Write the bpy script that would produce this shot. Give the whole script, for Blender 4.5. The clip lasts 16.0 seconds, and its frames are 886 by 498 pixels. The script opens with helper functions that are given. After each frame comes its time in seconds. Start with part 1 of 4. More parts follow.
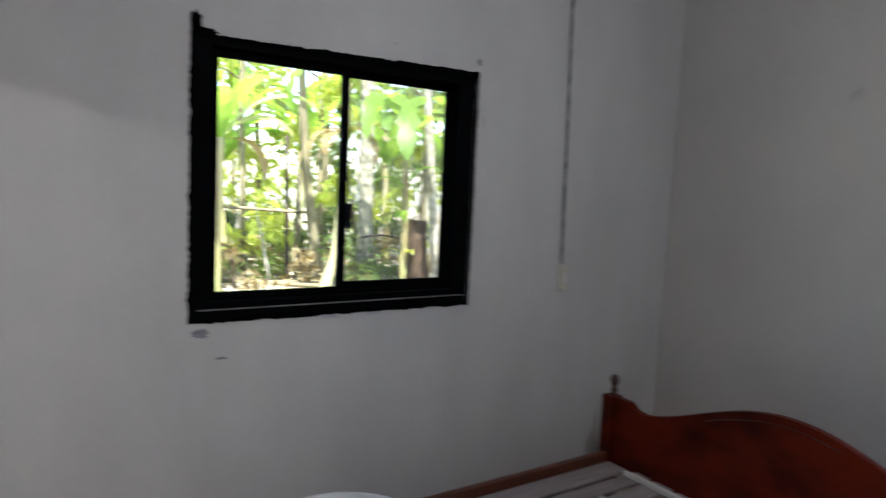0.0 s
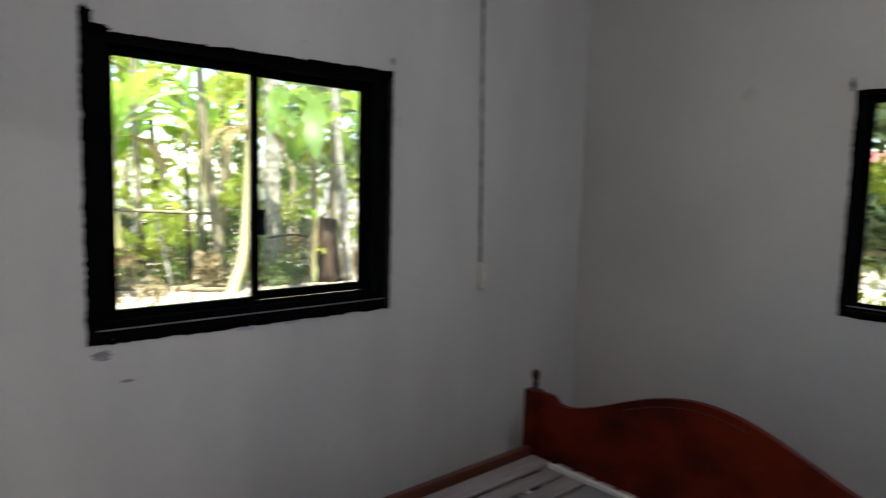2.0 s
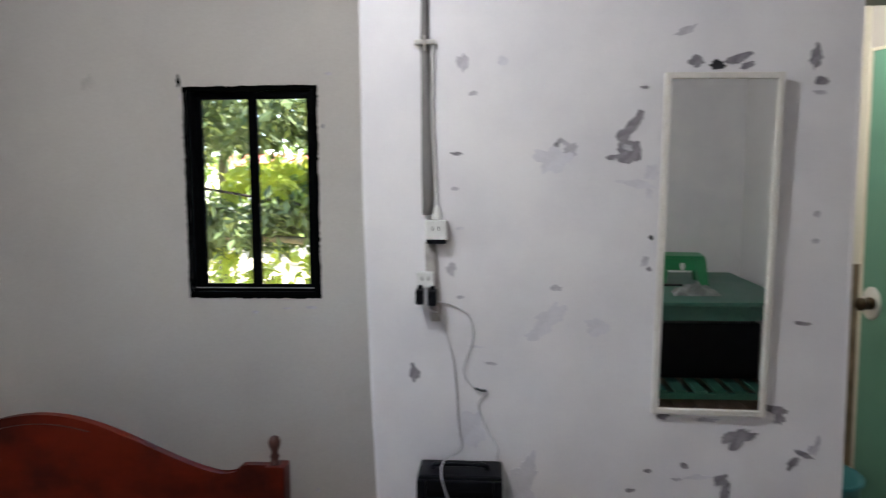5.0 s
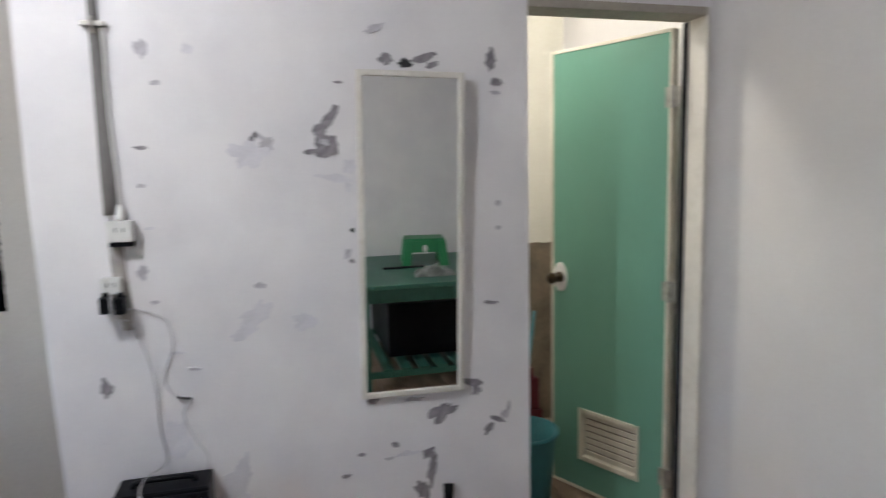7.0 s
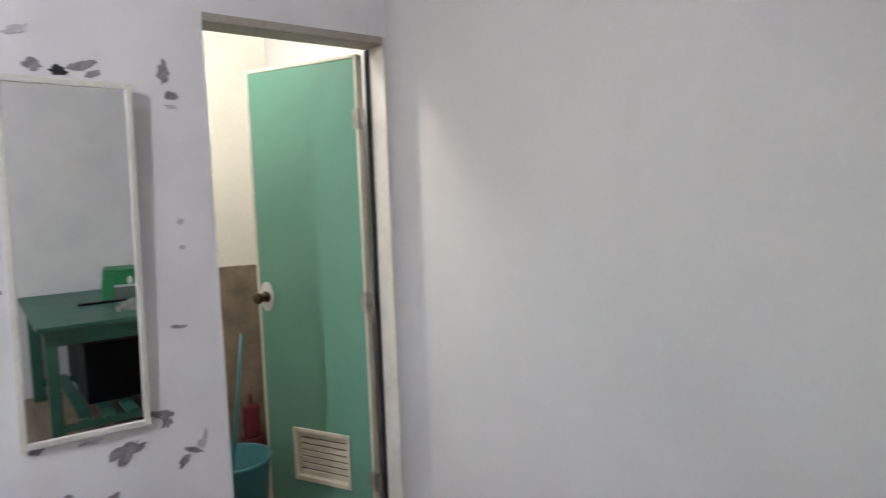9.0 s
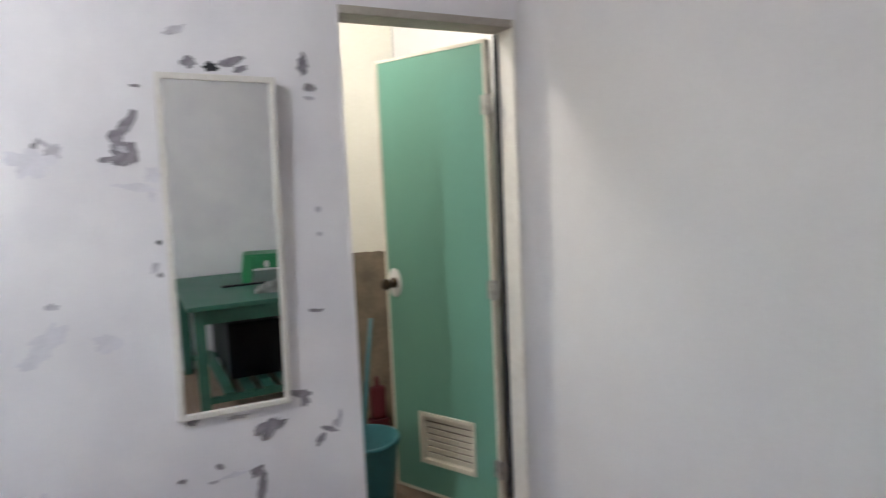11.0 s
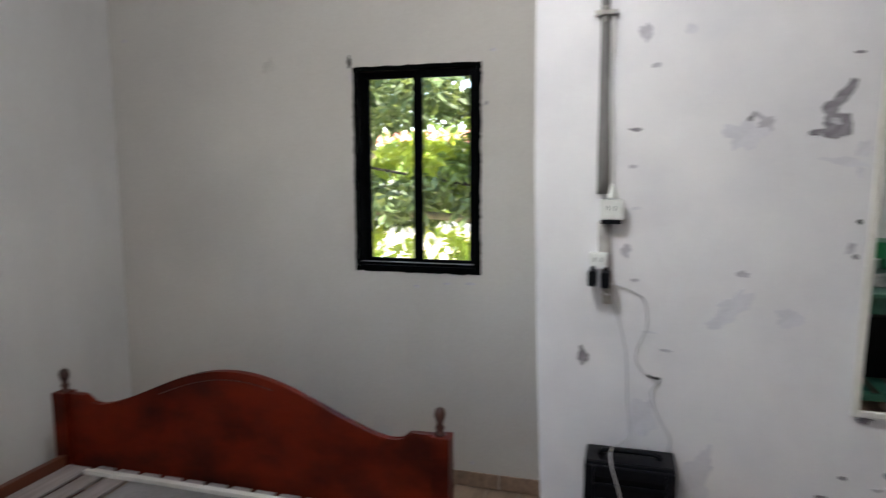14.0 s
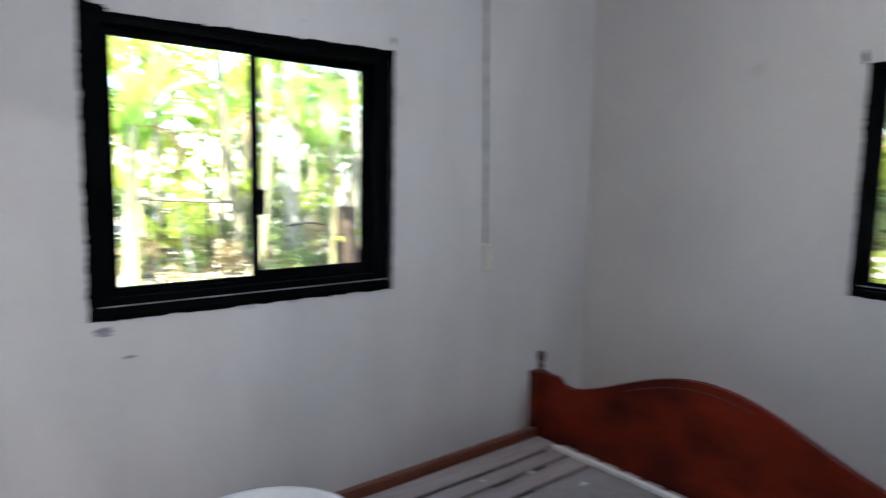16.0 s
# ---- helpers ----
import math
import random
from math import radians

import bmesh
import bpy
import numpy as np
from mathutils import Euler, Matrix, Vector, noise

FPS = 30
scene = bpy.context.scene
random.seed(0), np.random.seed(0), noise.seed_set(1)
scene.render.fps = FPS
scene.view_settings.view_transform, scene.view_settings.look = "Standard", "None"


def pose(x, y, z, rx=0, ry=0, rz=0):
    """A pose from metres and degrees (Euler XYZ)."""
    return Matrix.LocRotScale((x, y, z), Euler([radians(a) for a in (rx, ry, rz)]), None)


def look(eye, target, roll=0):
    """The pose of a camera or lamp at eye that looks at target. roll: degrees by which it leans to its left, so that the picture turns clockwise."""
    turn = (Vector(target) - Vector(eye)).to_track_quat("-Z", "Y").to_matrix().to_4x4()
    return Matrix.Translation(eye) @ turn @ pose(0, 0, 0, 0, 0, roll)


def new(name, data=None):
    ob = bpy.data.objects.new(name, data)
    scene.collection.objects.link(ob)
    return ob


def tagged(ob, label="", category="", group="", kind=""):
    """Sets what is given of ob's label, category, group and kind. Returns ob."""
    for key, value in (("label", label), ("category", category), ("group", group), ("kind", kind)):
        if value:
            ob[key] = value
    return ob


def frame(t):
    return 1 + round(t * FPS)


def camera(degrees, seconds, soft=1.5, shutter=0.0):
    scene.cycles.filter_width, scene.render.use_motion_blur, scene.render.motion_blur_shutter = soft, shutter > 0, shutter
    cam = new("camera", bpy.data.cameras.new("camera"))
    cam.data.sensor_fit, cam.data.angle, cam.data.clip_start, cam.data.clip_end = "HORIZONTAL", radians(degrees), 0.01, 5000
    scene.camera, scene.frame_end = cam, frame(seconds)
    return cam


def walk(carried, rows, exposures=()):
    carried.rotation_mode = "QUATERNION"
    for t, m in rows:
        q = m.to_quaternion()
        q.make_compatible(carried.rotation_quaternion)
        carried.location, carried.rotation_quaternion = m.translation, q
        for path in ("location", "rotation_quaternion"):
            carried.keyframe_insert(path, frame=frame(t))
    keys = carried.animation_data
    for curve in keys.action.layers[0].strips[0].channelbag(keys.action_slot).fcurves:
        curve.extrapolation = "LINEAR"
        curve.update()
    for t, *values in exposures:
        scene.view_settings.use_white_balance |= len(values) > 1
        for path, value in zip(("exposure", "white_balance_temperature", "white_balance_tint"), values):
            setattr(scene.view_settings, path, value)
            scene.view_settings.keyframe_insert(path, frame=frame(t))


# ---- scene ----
cam = camera(69.5, 16.0, soft=1.1, shutter=0.8)
PATH = [
    (0, (0.365, 0.466, 1.517), (1.46, 2.129, 1.33), 2.7),
    (0.5, (0.327, 0.517, 1.533), (1.268, 2.273, 1.356), 1.7),
    (1, (0.314, 0.544, 1.546), (1.249, 2.305, 1.39), 1.1),
    (1.5, (0.337, 0.538, 1.553), (1.408, 2.217, 1.365), 1.6),
    (2, (0.358, 0.53, 1.547), (1.676, 2.022, 1.352), 1.5),
    (2.5, (0.453, 0.457, 1.521), (1.974, 1.743, 1.342), 0.6),
    (3, (0.547, 0.379, 1.504), (2.274, 1.371, 1.317), 0.6),
    (3.5, (0.58, 0.318, 1.504), (2.438, 1.037, 1.327), 0.9),
    (4, (0.621, 0.205, 1.499), (2.55, 0.708, 1.339), 0.4),
    (6.5, (0.627, -0.129, 1.522), (2.588, -0.453, 1.296), -0.9),
    (7, (0.615, -0.219, 1.539), (2.535, -0.726, 1.304), -1.2),
    (7.5, (0.608, -0.278, 1.542), (2.466, -0.984, 1.32), -1.1),
    (8, (0.58, -0.315, 1.535), (2.366, -1.192, 1.326), -1.0),
    (8.5, (0.54, -0.364, 1.531), (2.243, -1.391, 1.32), -1.5),
    (8.7, (0.512, -0.367, 1.500), (2.161, -1.484, 1.316), -1.7),
    (9.75, (0.495, -0.405, 1.495), (2.02, -1.690, 1.300), -2.1),
    (10.8, (0.534, -0.381, 1.495), (2.260, -1.372, 1.291), -2.5),
    (11, (0.562, -0.35, 1.498), (2.334, -1.257, 1.297), -2.6),
    (11.5, (0.59, -0.308, 1.5), (2.449, -1.013, 1.284), -1.7),
    (12, (0.622, -0.224, 1.5), (2.553, -0.7, 1.284), -1.3),
    (12.5, (0.644, -0.12, 1.491), (2.625, -0.302, 1.279), -0.9),
    (13, (0.657, -0.017, 1.5), (2.641, 0.05, 1.256), -0.7),
    (13.5, (0.642, 0.083, 1.498), (2.601, 0.419, 1.268), -0.3),
    (14, (0.626, 0.177, 1.505), (2.533, 0.732, 1.266), -0.2),
    (14.5, (0.6, 0.272, 1.501), (2.439, 1.016, 1.247), 0.2),
    (15, (0.552, 0.362, 1.507), (2.259, 1.372, 1.247), -0.1),
    (15.5, (0.469, 0.484, 1.528), (2.018, 1.724, 1.274), 0.4),
    (16, (0.432, 0.469, 1.504), (1.692, 2.005, 1.277), 1.1),
]
EXPOSURES = [(0, 2.5, 6180, 10), (0.5, 2.42, 6300, 10), (1, 2.2, 6450, 10), (1.5, 2.2, 6500, 10), (2.5, 2.66, 6200, 9), (3, 3.28, 6300, 8), (3.5, 3.35, 6350, 9), (4, 3.3, 6400, 10), (6.5, 3.0, 6500, 10), (7, 3.38, 6480, 10), (7.5, 3.55, 6450, 10),
             (8, 3.66, 6350, 10), (8.5, 3.66, 6350, 11), (11, 3.62, 6350, 11), (12, 3.5, 6500, 10), (12.5, 3.12, 6500, 12), (13, 3.15, 6500, 10), (13.5, 3.28, 6550, 8), (14.5, 3.2, 6600, 8), (15, 3.3, 6450, 8), (15.5, 3.25, 6000, 10), (16, 3.2, 5880, 11)]
walk(cam, [(t, look(eye, target, roll)) for t, eye, target, roll in PATH], EXPOSURES)

# ---- light ----
SUN_EL, SUN_AZ = 58.0, 200.0
world = bpy.data.worlds.new("sky")
scene.world = world
world.use_nodes = True
wn = world.node_tree.nodes
sky = wn.new("ShaderNodeTexSky")
sky.sky_type, sky.sun_disc = "NISHITA", False
sky.sun_elevation, sky.sun_rotation = radians(SUN_EL), radians(SUN_AZ)
wn["Background"].inputs["Strength"].default_value = 0.15
world.node_tree.links.new(sky.outputs["Color"], wn["Background"].inputs["Color"])

sun_data = bpy.data.lights.new("sun", "SUN")
sun_data.energy, sun_data.angle, sun_data.color = 5.0, radians(0.5), (1.0, 0.95, 0.86)
sun = new("sun", sun_data)
sun_dir = Vector((math.sin(radians(SUN_AZ)) * math.cos(radians(SUN_EL)), math.cos(radians(SUN_AZ)) * math.cos(radians(SUN_EL)), math.sin(radians(SUN_EL))))
sun.matrix_world = look(sun_dir * 30, (0, 0, 0))


def bulb_light(name, place, watts, colour, radius):
    data = bpy.data.lights.new(name, "POINT")
    data.energy, data.color, data.shadow_soft_size = watts, colour, radius
    lamp = new(name, data)
    lamp.location = place
    return lamp


LAMP = (1.58, 0.80, 2.68)
BATH_LAMP = (3.36, -0.92, 2.64)
bulb_light("room_light", LAMP, 6.2, (0.93, 0.95, 1.0), 0.04)
HALL_LAMP = (-2.6, -0.2, 2.45)
bulb_light("hall_light", HALL_LAMP, 16.0, (0.98, 0.95, 0.90), 0.05)
bulb_light("bath_light", BATH_LAMP, 2.8, (1.0, 0.95, 0.86), 0.12)

# ---- materials ----


def material(name, colour, rough=0.6, metal=0.0, vary=0.12, scale=3.0, grain=0.05, fine=60.0, bump=0.15, tint=None, spec=0.5, stretch=(1, 1, 1), island=0.0):
    """A surface with wide blotches, fine grain and relief; tint: the colour that the blotches lean to."""
    m = bpy.data.materials.new(name)
    m.use_nodes = True
    nodes, links = m.node_tree.nodes, m.node_tree.links
    b = nodes["Principled BSDF"]
    b.inputs["Metallic"].default_value = metal
    b.inputs["Specular IOR Level"].default_value = spec
    co = nodes.new("ShaderNodeTexCoord")
    mp = nodes.new("ShaderNodeMapping")
    mp.inputs["Scale"].default_value = stretch
    links.new(co.outputs["Object"], mp.inputs["Vector"])
    big = nodes.new("ShaderNodeTexNoise")
    big.inputs["Scale"].default_value, big.inputs["Detail"].default_value = scale, 5
    small = nodes.new("ShaderNodeTexNoise")
    small.inputs["Scale"].default_value, small.inputs["Detail"].default_value = fine, 3
    links.new(mp.outputs["Vector"], big.inputs["Vector"])
    links.new(mp.outputs["Vector"], small.inputs["Vector"])
    ramp = nodes.new("ShaderNodeValToRGB")
    dark = tint or tuple(c * (1 - 2 * vary) for c in colour)
    ramp.color_ramp.elements[0].color, ramp.color_ramp.elements[0].position = (*dark, 1), 0.3
    ramp.color_ramp.elements[1].color, ramp.color_ramp.elements[1].position = (*colour, 1), 0.62
    links.new(big.outputs["Fac"], ramp.inputs["Fac"])
    mix = nodes.new("ShaderNodeMix")
    mix.data_type, mix.blend_type = "RGBA", "OVERLAY"
    mix.inputs["Factor"].default_value = grain * 4
    links.new(ramp.outputs["Color"], mix.inputs[6])
    links.new(small.outputs["Fac"], mix.inputs[7])
    out = mix.outputs[2]
    if island:
        info = nodes.new("ShaderNodeNewGeometry")
        obj = nodes.new("ShaderNodeObjectInfo")
        add = nodes.new("ShaderNodeMath")
        add.operation = "ADD"
        links.new(info.outputs["Random Per Island"], add.inputs[0])
        links.new(obj.outputs["Random"], add.inputs[1])
        rng = nodes.new("ShaderNodeMapRange")
        rng.inputs["From Max"].default_value = 2
        rng.inputs["To Min"].default_value, rng.inputs["To Max"].default_value = 1 - island, 1 + island
        links.new(add.outputs[0], rng.inputs["Value"])
        hsv = nodes.new("ShaderNodeHueSaturation")
        links.new(rng.outputs["Result"], hsv.inputs["Value"])
        links.new(out, hsv.inputs["Color"])
        out = hsv.outputs["Color"]
    links.new(out, b.inputs["Base Color"])
    rr = nodes.new("ShaderNodeMapRange")
    rr.inputs["To Min"].default_value, rr.inputs["To Max"].default_value = max(rough - 0.1, 0.02), min(rough + 0.1, 1)
    links.new(big.outputs["Fac"], rr.inputs["Value"])
    links.new(rr.outputs["Result"], b.inputs["Roughness"])
    if bump:
        bp = nodes.new("ShaderNodeBump")
        bp.inputs["Strength"].default_value, bp.inputs["Distance"].default_value = bump, 0.004
        links.new(small.outputs["Fac"], bp.inputs["Height"])
        links.new(bp.outputs["Normal"], b.inputs["Normal"])
    return m


def leaf_material(name, colour, island=0.35, share=0.45):
    """Thin leaf: part of the light passes through."""
    m = material(name, colour, rough=0.45, vary=0.2, scale=4, fine=30, bump=0, island=island)
    nodes, links = m.node_tree.nodes, m.node_tree.links
    b = nodes["Principled BSDF"]
    tr = nodes.new("ShaderNodeBsdfTranslucent")
    tr.inputs["Color"].default_value = (colour[0] * 3.2, colour[1] * 2.6, colour[2] * 1.9, 1)
    mx = nodes.new("ShaderNodeMixShader")
    mx.inputs["Fac"].default_value = share
    links.new(b.outputs["BSDF"], mx.inputs[1])
    links.new(tr.outputs["BSDF"], mx.inputs[2])
    links.new(mx.outputs["Shader"], nodes["Material Output"].inputs["Surface"])
    return m


def glass_material(name):
    m = bpy.data.materials.new(name)
    m.use_nodes = True
    b = m.node_tree.nodes["Principled BSDF"]
    b.inputs["Base Color"].default_value = (0.96, 0.98, 0.97, 1)
    b.inputs["Transmission Weight"].default_value, b.inputs["Roughness"].default_value, b.inputs["IOR"].default_value = 1.0, 0.0, 1.05
    return m


def mirror_material(name):
    m = bpy.data.materials.new(name)
    m.use_nodes = True
    b = m.node_tree.nodes["Principled BSDF"]
    b.inputs["Base Color"].default_value = (0.95, 0.955, 0.935, 1)
    b.inputs["Metallic"].default_value, b.inputs["Roughness"].default_value = 1.0, 0.015
    return m


def glow_material(name, colour, strength):
    m = bpy.data.materials.new(name)
    m.use_nodes = True
    b = m.node_tree.nodes["Principled BSDF"]
    b.inputs["Emission Color"].default_value = (*colour, 1)
    b.inputs["Emission Strength"].default_value = strength
    return m


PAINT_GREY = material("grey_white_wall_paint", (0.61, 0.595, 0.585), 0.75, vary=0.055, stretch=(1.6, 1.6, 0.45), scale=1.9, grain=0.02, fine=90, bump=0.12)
# same paint as the north wall, darkened so the lamplit east wall looks dimmer
PAINT_DIMMED_BEIGE = material("dimmed_beige_grey_wall_paint", (0.540, 0.516, 0.486), 0.75, vary=0.05, scale=1.4, grain=0.02, fine=90, bump=0.12)
PAINT_PLAIN = material("plain_off_white_paint", (0.69, 0.67, 0.67), 0.72, vary=0.03, scale=1.8, grain=0.02, fine=90, bump=0.1)
PAINT_WHITE = material("white_wall_paint", (0.785, 0.767, 0.782), 0.7, vary=0.03, scale=3.4, grain=0.02, tint=(0.70, 0.684, 0.712), fine=90, bump=0.12)
CEILING = material("ceiling_paint", (0.72, 0.71, 0.69), 0.8, vary=0.04)
PLASTER = material("bare_plaster", (0.30, 0.28, 0.31), 0.9, vary=0.2, scale=30, fine=180, bump=0.4)
# near-black for holes in the plaster and for the shade beside the hinges
HOLE_SHADE = material("dark_hole_and_gap_shade", (0.03, 0.03, 0.035), 0.9, vary=0.2)
FAINT_BEIGE = material("faint_beige_smudge", (0.50, 0.48, 0.45), 0.8, vary=0.08, scale=12, fine=120)
FAINT = material("faint_smudge", (0.69, 0.675, 0.72), 0.8, vary=0.06, scale=12, fine=120)
SMUDGE = material("grey_smudge", (0.52, 0.50, 0.545), 0.85, vary=0.1, scale=25, fine=150)
BLACK_PAINT = material("black_gloss_paint", (0.0025, 0.003, 0.003), 0.6, vary=0.25, scale=20, bump=0.2, spec=0.0)
BLACK_ALU = material("black_aluminium", (0.003, 0.0035, 0.004), 0.5, vary=0.2, scale=8, bump=0.05, spec=0.008)
GLASS = glass_material("window_glass")
MIRROR = mirror_material("mirror_glass")
RED_WOOD = material("varnished_red_wood", (0.132, 0.012, 0.0027), 0.42, vary=0.3, scale=5.5, grain=0.06, fine=35, bump=0.04, tint=(0.032, 0.0035, 0.0015), stretch=(1, 0.6, 1), spec=0.14)
DARK_WOOD = material("dark_turned_wood", (0.06, 0.018, 0.012), 0.32, vary=0.3, scale=12, bump=0.06)
RAIL_WOOD = material("brown_rail_wood", (0.13, 0.035, 0.016), 0.4, vary=0.2, scale=5, stretch=(0.2, 1, 1))
SLAT_WOOD = material("weathered_slat_wood", (0.30, 0.26, 0.255), 0.6, vary=0.15, scale=4, grain=0.1, fine=40, bump=0.2, stretch=(0.15, 1, 1), island=0.12)
PLY = material("dusty_grey_plywood", (0.24, 0.226, 0.222), 0.5, vary=0.15, scale=3, grain=0.08, fine=60, bump=0.12)
WHITE_PLASTIC = material("white_plastic", (0.72, 0.72, 0.70), 0.4, vary=0.04, scale=8, bump=0.03)
CREAM_PLASTIC = material("cream_plastic", (0.66, 0.62, 0.52), 0.45, vary=0.06, scale=8, bump=0.03)
WHITE_FRAME = material("cream_white_frame", (0.72, 0.69, 0.64), 0.5, vary=0.06, scale=8, bump=0.05)
BLACK_PLASTIC = material("black_plastic", (0.004, 0.0047, 0.007), 0.4, spec=0.12, vary=0.2, scale=10, bump=0.08)
GREY_PIPE = material("grey_conduit", (0.20, 0.19, 0.185), 0.6, vary=0.28, scale=5, stretch=(1, 1, 0.4))
PIPE_BLOTCHED = material("paint_blotched_conduit", (0.34, 0.33, 0.34), 0.6, vary=0.4, scale=16, tint=(0.015, 0.014, 0.015))
RED_DARK = material("dark_red_plastic", (0.12, 0.013, 0.02), 0.5)
GREY_CORD = material("grey_white_cord", (0.56, 0.55, 0.57), 0.5)
RED_PLASTIC = material("red_plastic", (0.5, 0.02, 0.015), 0.4)
DOOR_GREEN = material("green_plastic_door", (0.132, 0.312, 0.236), 0.38, grain=0.008, vary=0.04, scale=2, bump=0.04, stretch=(1, 1, 0.3))
BRASS = material("tarnished_brass", (0.07, 0.05, 0.03), 0.35, metal=0.8, vary=0.2, scale=20)
METAL = material("dull_steel", (0.42, 0.40, 0.37), 0.4, metal=0.8, vary=0.15, scale=30)
TABLE_GREEN = material("green_painted_wood", (0.035, 0.135, 0.095), 0.4, vary=0.12, scale=5, bump=0.08)
STOOL_GREEN = material("green_moulded_plastic", (0.015, 0.22, 0.075), 0.4, vary=0.08, scale=5, bump=0.02)
TEAL = material("teal_plastic", (0.035, 0.18, 0.21), 0.4, vary=0.08, scale=6, bump=0.02)
FLOOR_TILE = material("wood_look_tile", (0.30, 0.21, 0.15), 0.35, vary=0.22, scale=5, grain=0.1, fine=40, bump=0.05, stretch=(0.3, 2.0, 1), island=0.12)
GROUT = material("pale_grout", (0.50, 0.45, 0.38), 0.85, vary=0.1, scale=20)
BATH_PAINT = material("cream_bathroom_paint", (0.80, 0.78, 0.69), 0.7, vary=0.04, scale=3)
BATH_CEMENT = material("bare_brown_cement", (0.25, 0.20, 0.14), 0.85, vary=0.2, scale=8, bump=0.4)
SOIL = material("leaf_littered_soil", (0.40, 0.35, 0.26), 0.9, vary=0.3, scale=1.5, grain=0.15, fine=25, bump=0.6, tint=(0.16, 0.12, 0.07))
BARK = material("pale_bark", (0.17, 0.15, 0.085), 0.85, vary=0.25, scale=6, fine=40, bump=0.6, stretch=(1, 1, 0.3))
STUMP_BARK = material("dark_stump_bark", (0.075, 0.052, 0.034), 0.95, vary=0.35, scale=14, fine=40, bump=1.0, stretch=(1, 1, 0.15), spec=0.1)
SCREEN_WIRE = material("grey_screen_wire", (0.10, 0.11, 0.10), 0.6)
BARK_DARK = material("brown_bark", (0.035, 0.022, 0.013), 0.85, vary=0.25, scale=6, fine=40, bump=0.6, stretch=(1, 1, 0.3))
STEM = material("banana_stem", (0.26, 0.28, 0.11), 0.6, vary=0.25, scale=4, bump=0.2, stretch=(1, 1, 0.2), tint=(0.22, 0.15, 0.08))
PALE_STEM = material("cream_banana_stem", (0.27, 0.27, 0.14), 0.6, vary=0.2, scale=3, bump=0.2, stretch=(1, 1, 0.2), tint=(0.20, 0.15, 0.08))
WHITE_BARK = material("whitish_bark", (0.34, 0.33, 0.27), 0.8, vary=0.25, scale=9, fine=40, bump=0.4, tint=(0.16, 0.14, 0.10))
PALM_BARK = material("mottled_palm_bark", (0.36, 0.35, 0.27), 0.85, vary=0.3, scale=9, fine=40, bump=0.6, tint=(0.05, 0.045, 0.03))
ROOF_RED = material("faded_red_roof", (0.42, 0.13, 0.10), 0.6, vary=0.15, scale=2)
LEAF_GREY = leaf_material("grey_green_leaf", (0.17, 0.22, 0.13))
LEAF_BANANA = leaf_material("banana_leaf", (0.125, 0.235, 0.040))
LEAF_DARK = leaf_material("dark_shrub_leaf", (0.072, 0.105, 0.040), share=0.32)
LEAF_BUSH = leaf_material("bush_leaf", (0.10, 0.155, 0.045))
LEAF_YOUNG = leaf_material("young_yellow_leaf", (0.22, 0.29, 0.055))
LEAF_DRY = leaf_material("dry_leaf", (0.16, 0.13, 0.06), share=0.2)

# ---- mesh helpers ----


def mesh(name, bm, mat, smooth=False):
    data = bpy.data.meshes.new(name)
    bmesh.ops.recalc_face_normals(bm, faces=bm.faces)
    bm.to_mesh(data)
    bm.free()
    for m in (mat if isinstance(mat, (list, tuple)) else [mat]):
        data.materials.append(m)
    if smooth:
        for p in data.polygons:
            p.use_smooth = True
    return new(name, data)


def part(name, bm, mat, parent, label="", smooth=False):
    ob = mesh(name, bm, mat, smooth)
    ob.parent = parent
    if label:
        tagged(ob, label)
    return ob


def thing(name, place, label, category, group="", kind="", turn=0):
    ob = new(name)
    ob.empty_display_size = 0.05
    ob.matrix_basis = pose(*place, 0, 0, turn)
    return tagged(ob, label, category, group, kind)


def box(x0, x1, y0, y1, z0, z1, bevel=0.0, bm=None, segments=2):
    own = bmesh.new()
    bmesh.ops.create_cube(own, size=1, matrix=Matrix.LocRotScale(((x0 + x1) / 2, (y0 + y1) / 2, (z0 + z1) / 2), None, (abs(x1 - x0), abs(y1 - y0), abs(z1 - z0))))
    if bevel:
        bmesh.ops.bevel(own, geom=own.edges[:], offset=bevel, segments=segments, affect="EDGES", profile=0.6)
    if bm is None:
        return own
    joined(bm, own)
    return bm


def joined(bm, other, m=None):
    """Adds the bmesh other to bm."""
    data = bpy.data.meshes.new("scratch")
    if m is not None:
        other.transform(m)
    other.to_mesh(data)
    other.free()
    bm.from_mesh(data)
    bpy.data.meshes.remove(data)
    return bm


def lathe(profile, segments=28, m=None):
    """A turned body: profile of (radius, height)."""
    bm = bmesh.new()
    rings = []
    for r, z in profile:
        rings.append([bm.verts.new((r * math.cos(2 * math.pi * k / segments), r * math.sin(2 * math.pi * k / segments), z)) for k in range(segments)])
    for a, b in zip(rings, rings[1:]):
        for k in range(segments):
            bm.faces.new((a[k], a[(k + 1) % segments], b[(k + 1) % segments], b[k]))
    if profile[0][0] > 1e-4:
        bm.faces.new(rings[0][::-1])
    if profile[-1][0] > 1e-4:
        bm.faces.new(rings[-1])
    bmesh.ops.remove_doubles(bm, verts=bm.verts, dist=1e-5)
    if m is not None:
        bm.transform(m)
    return bm


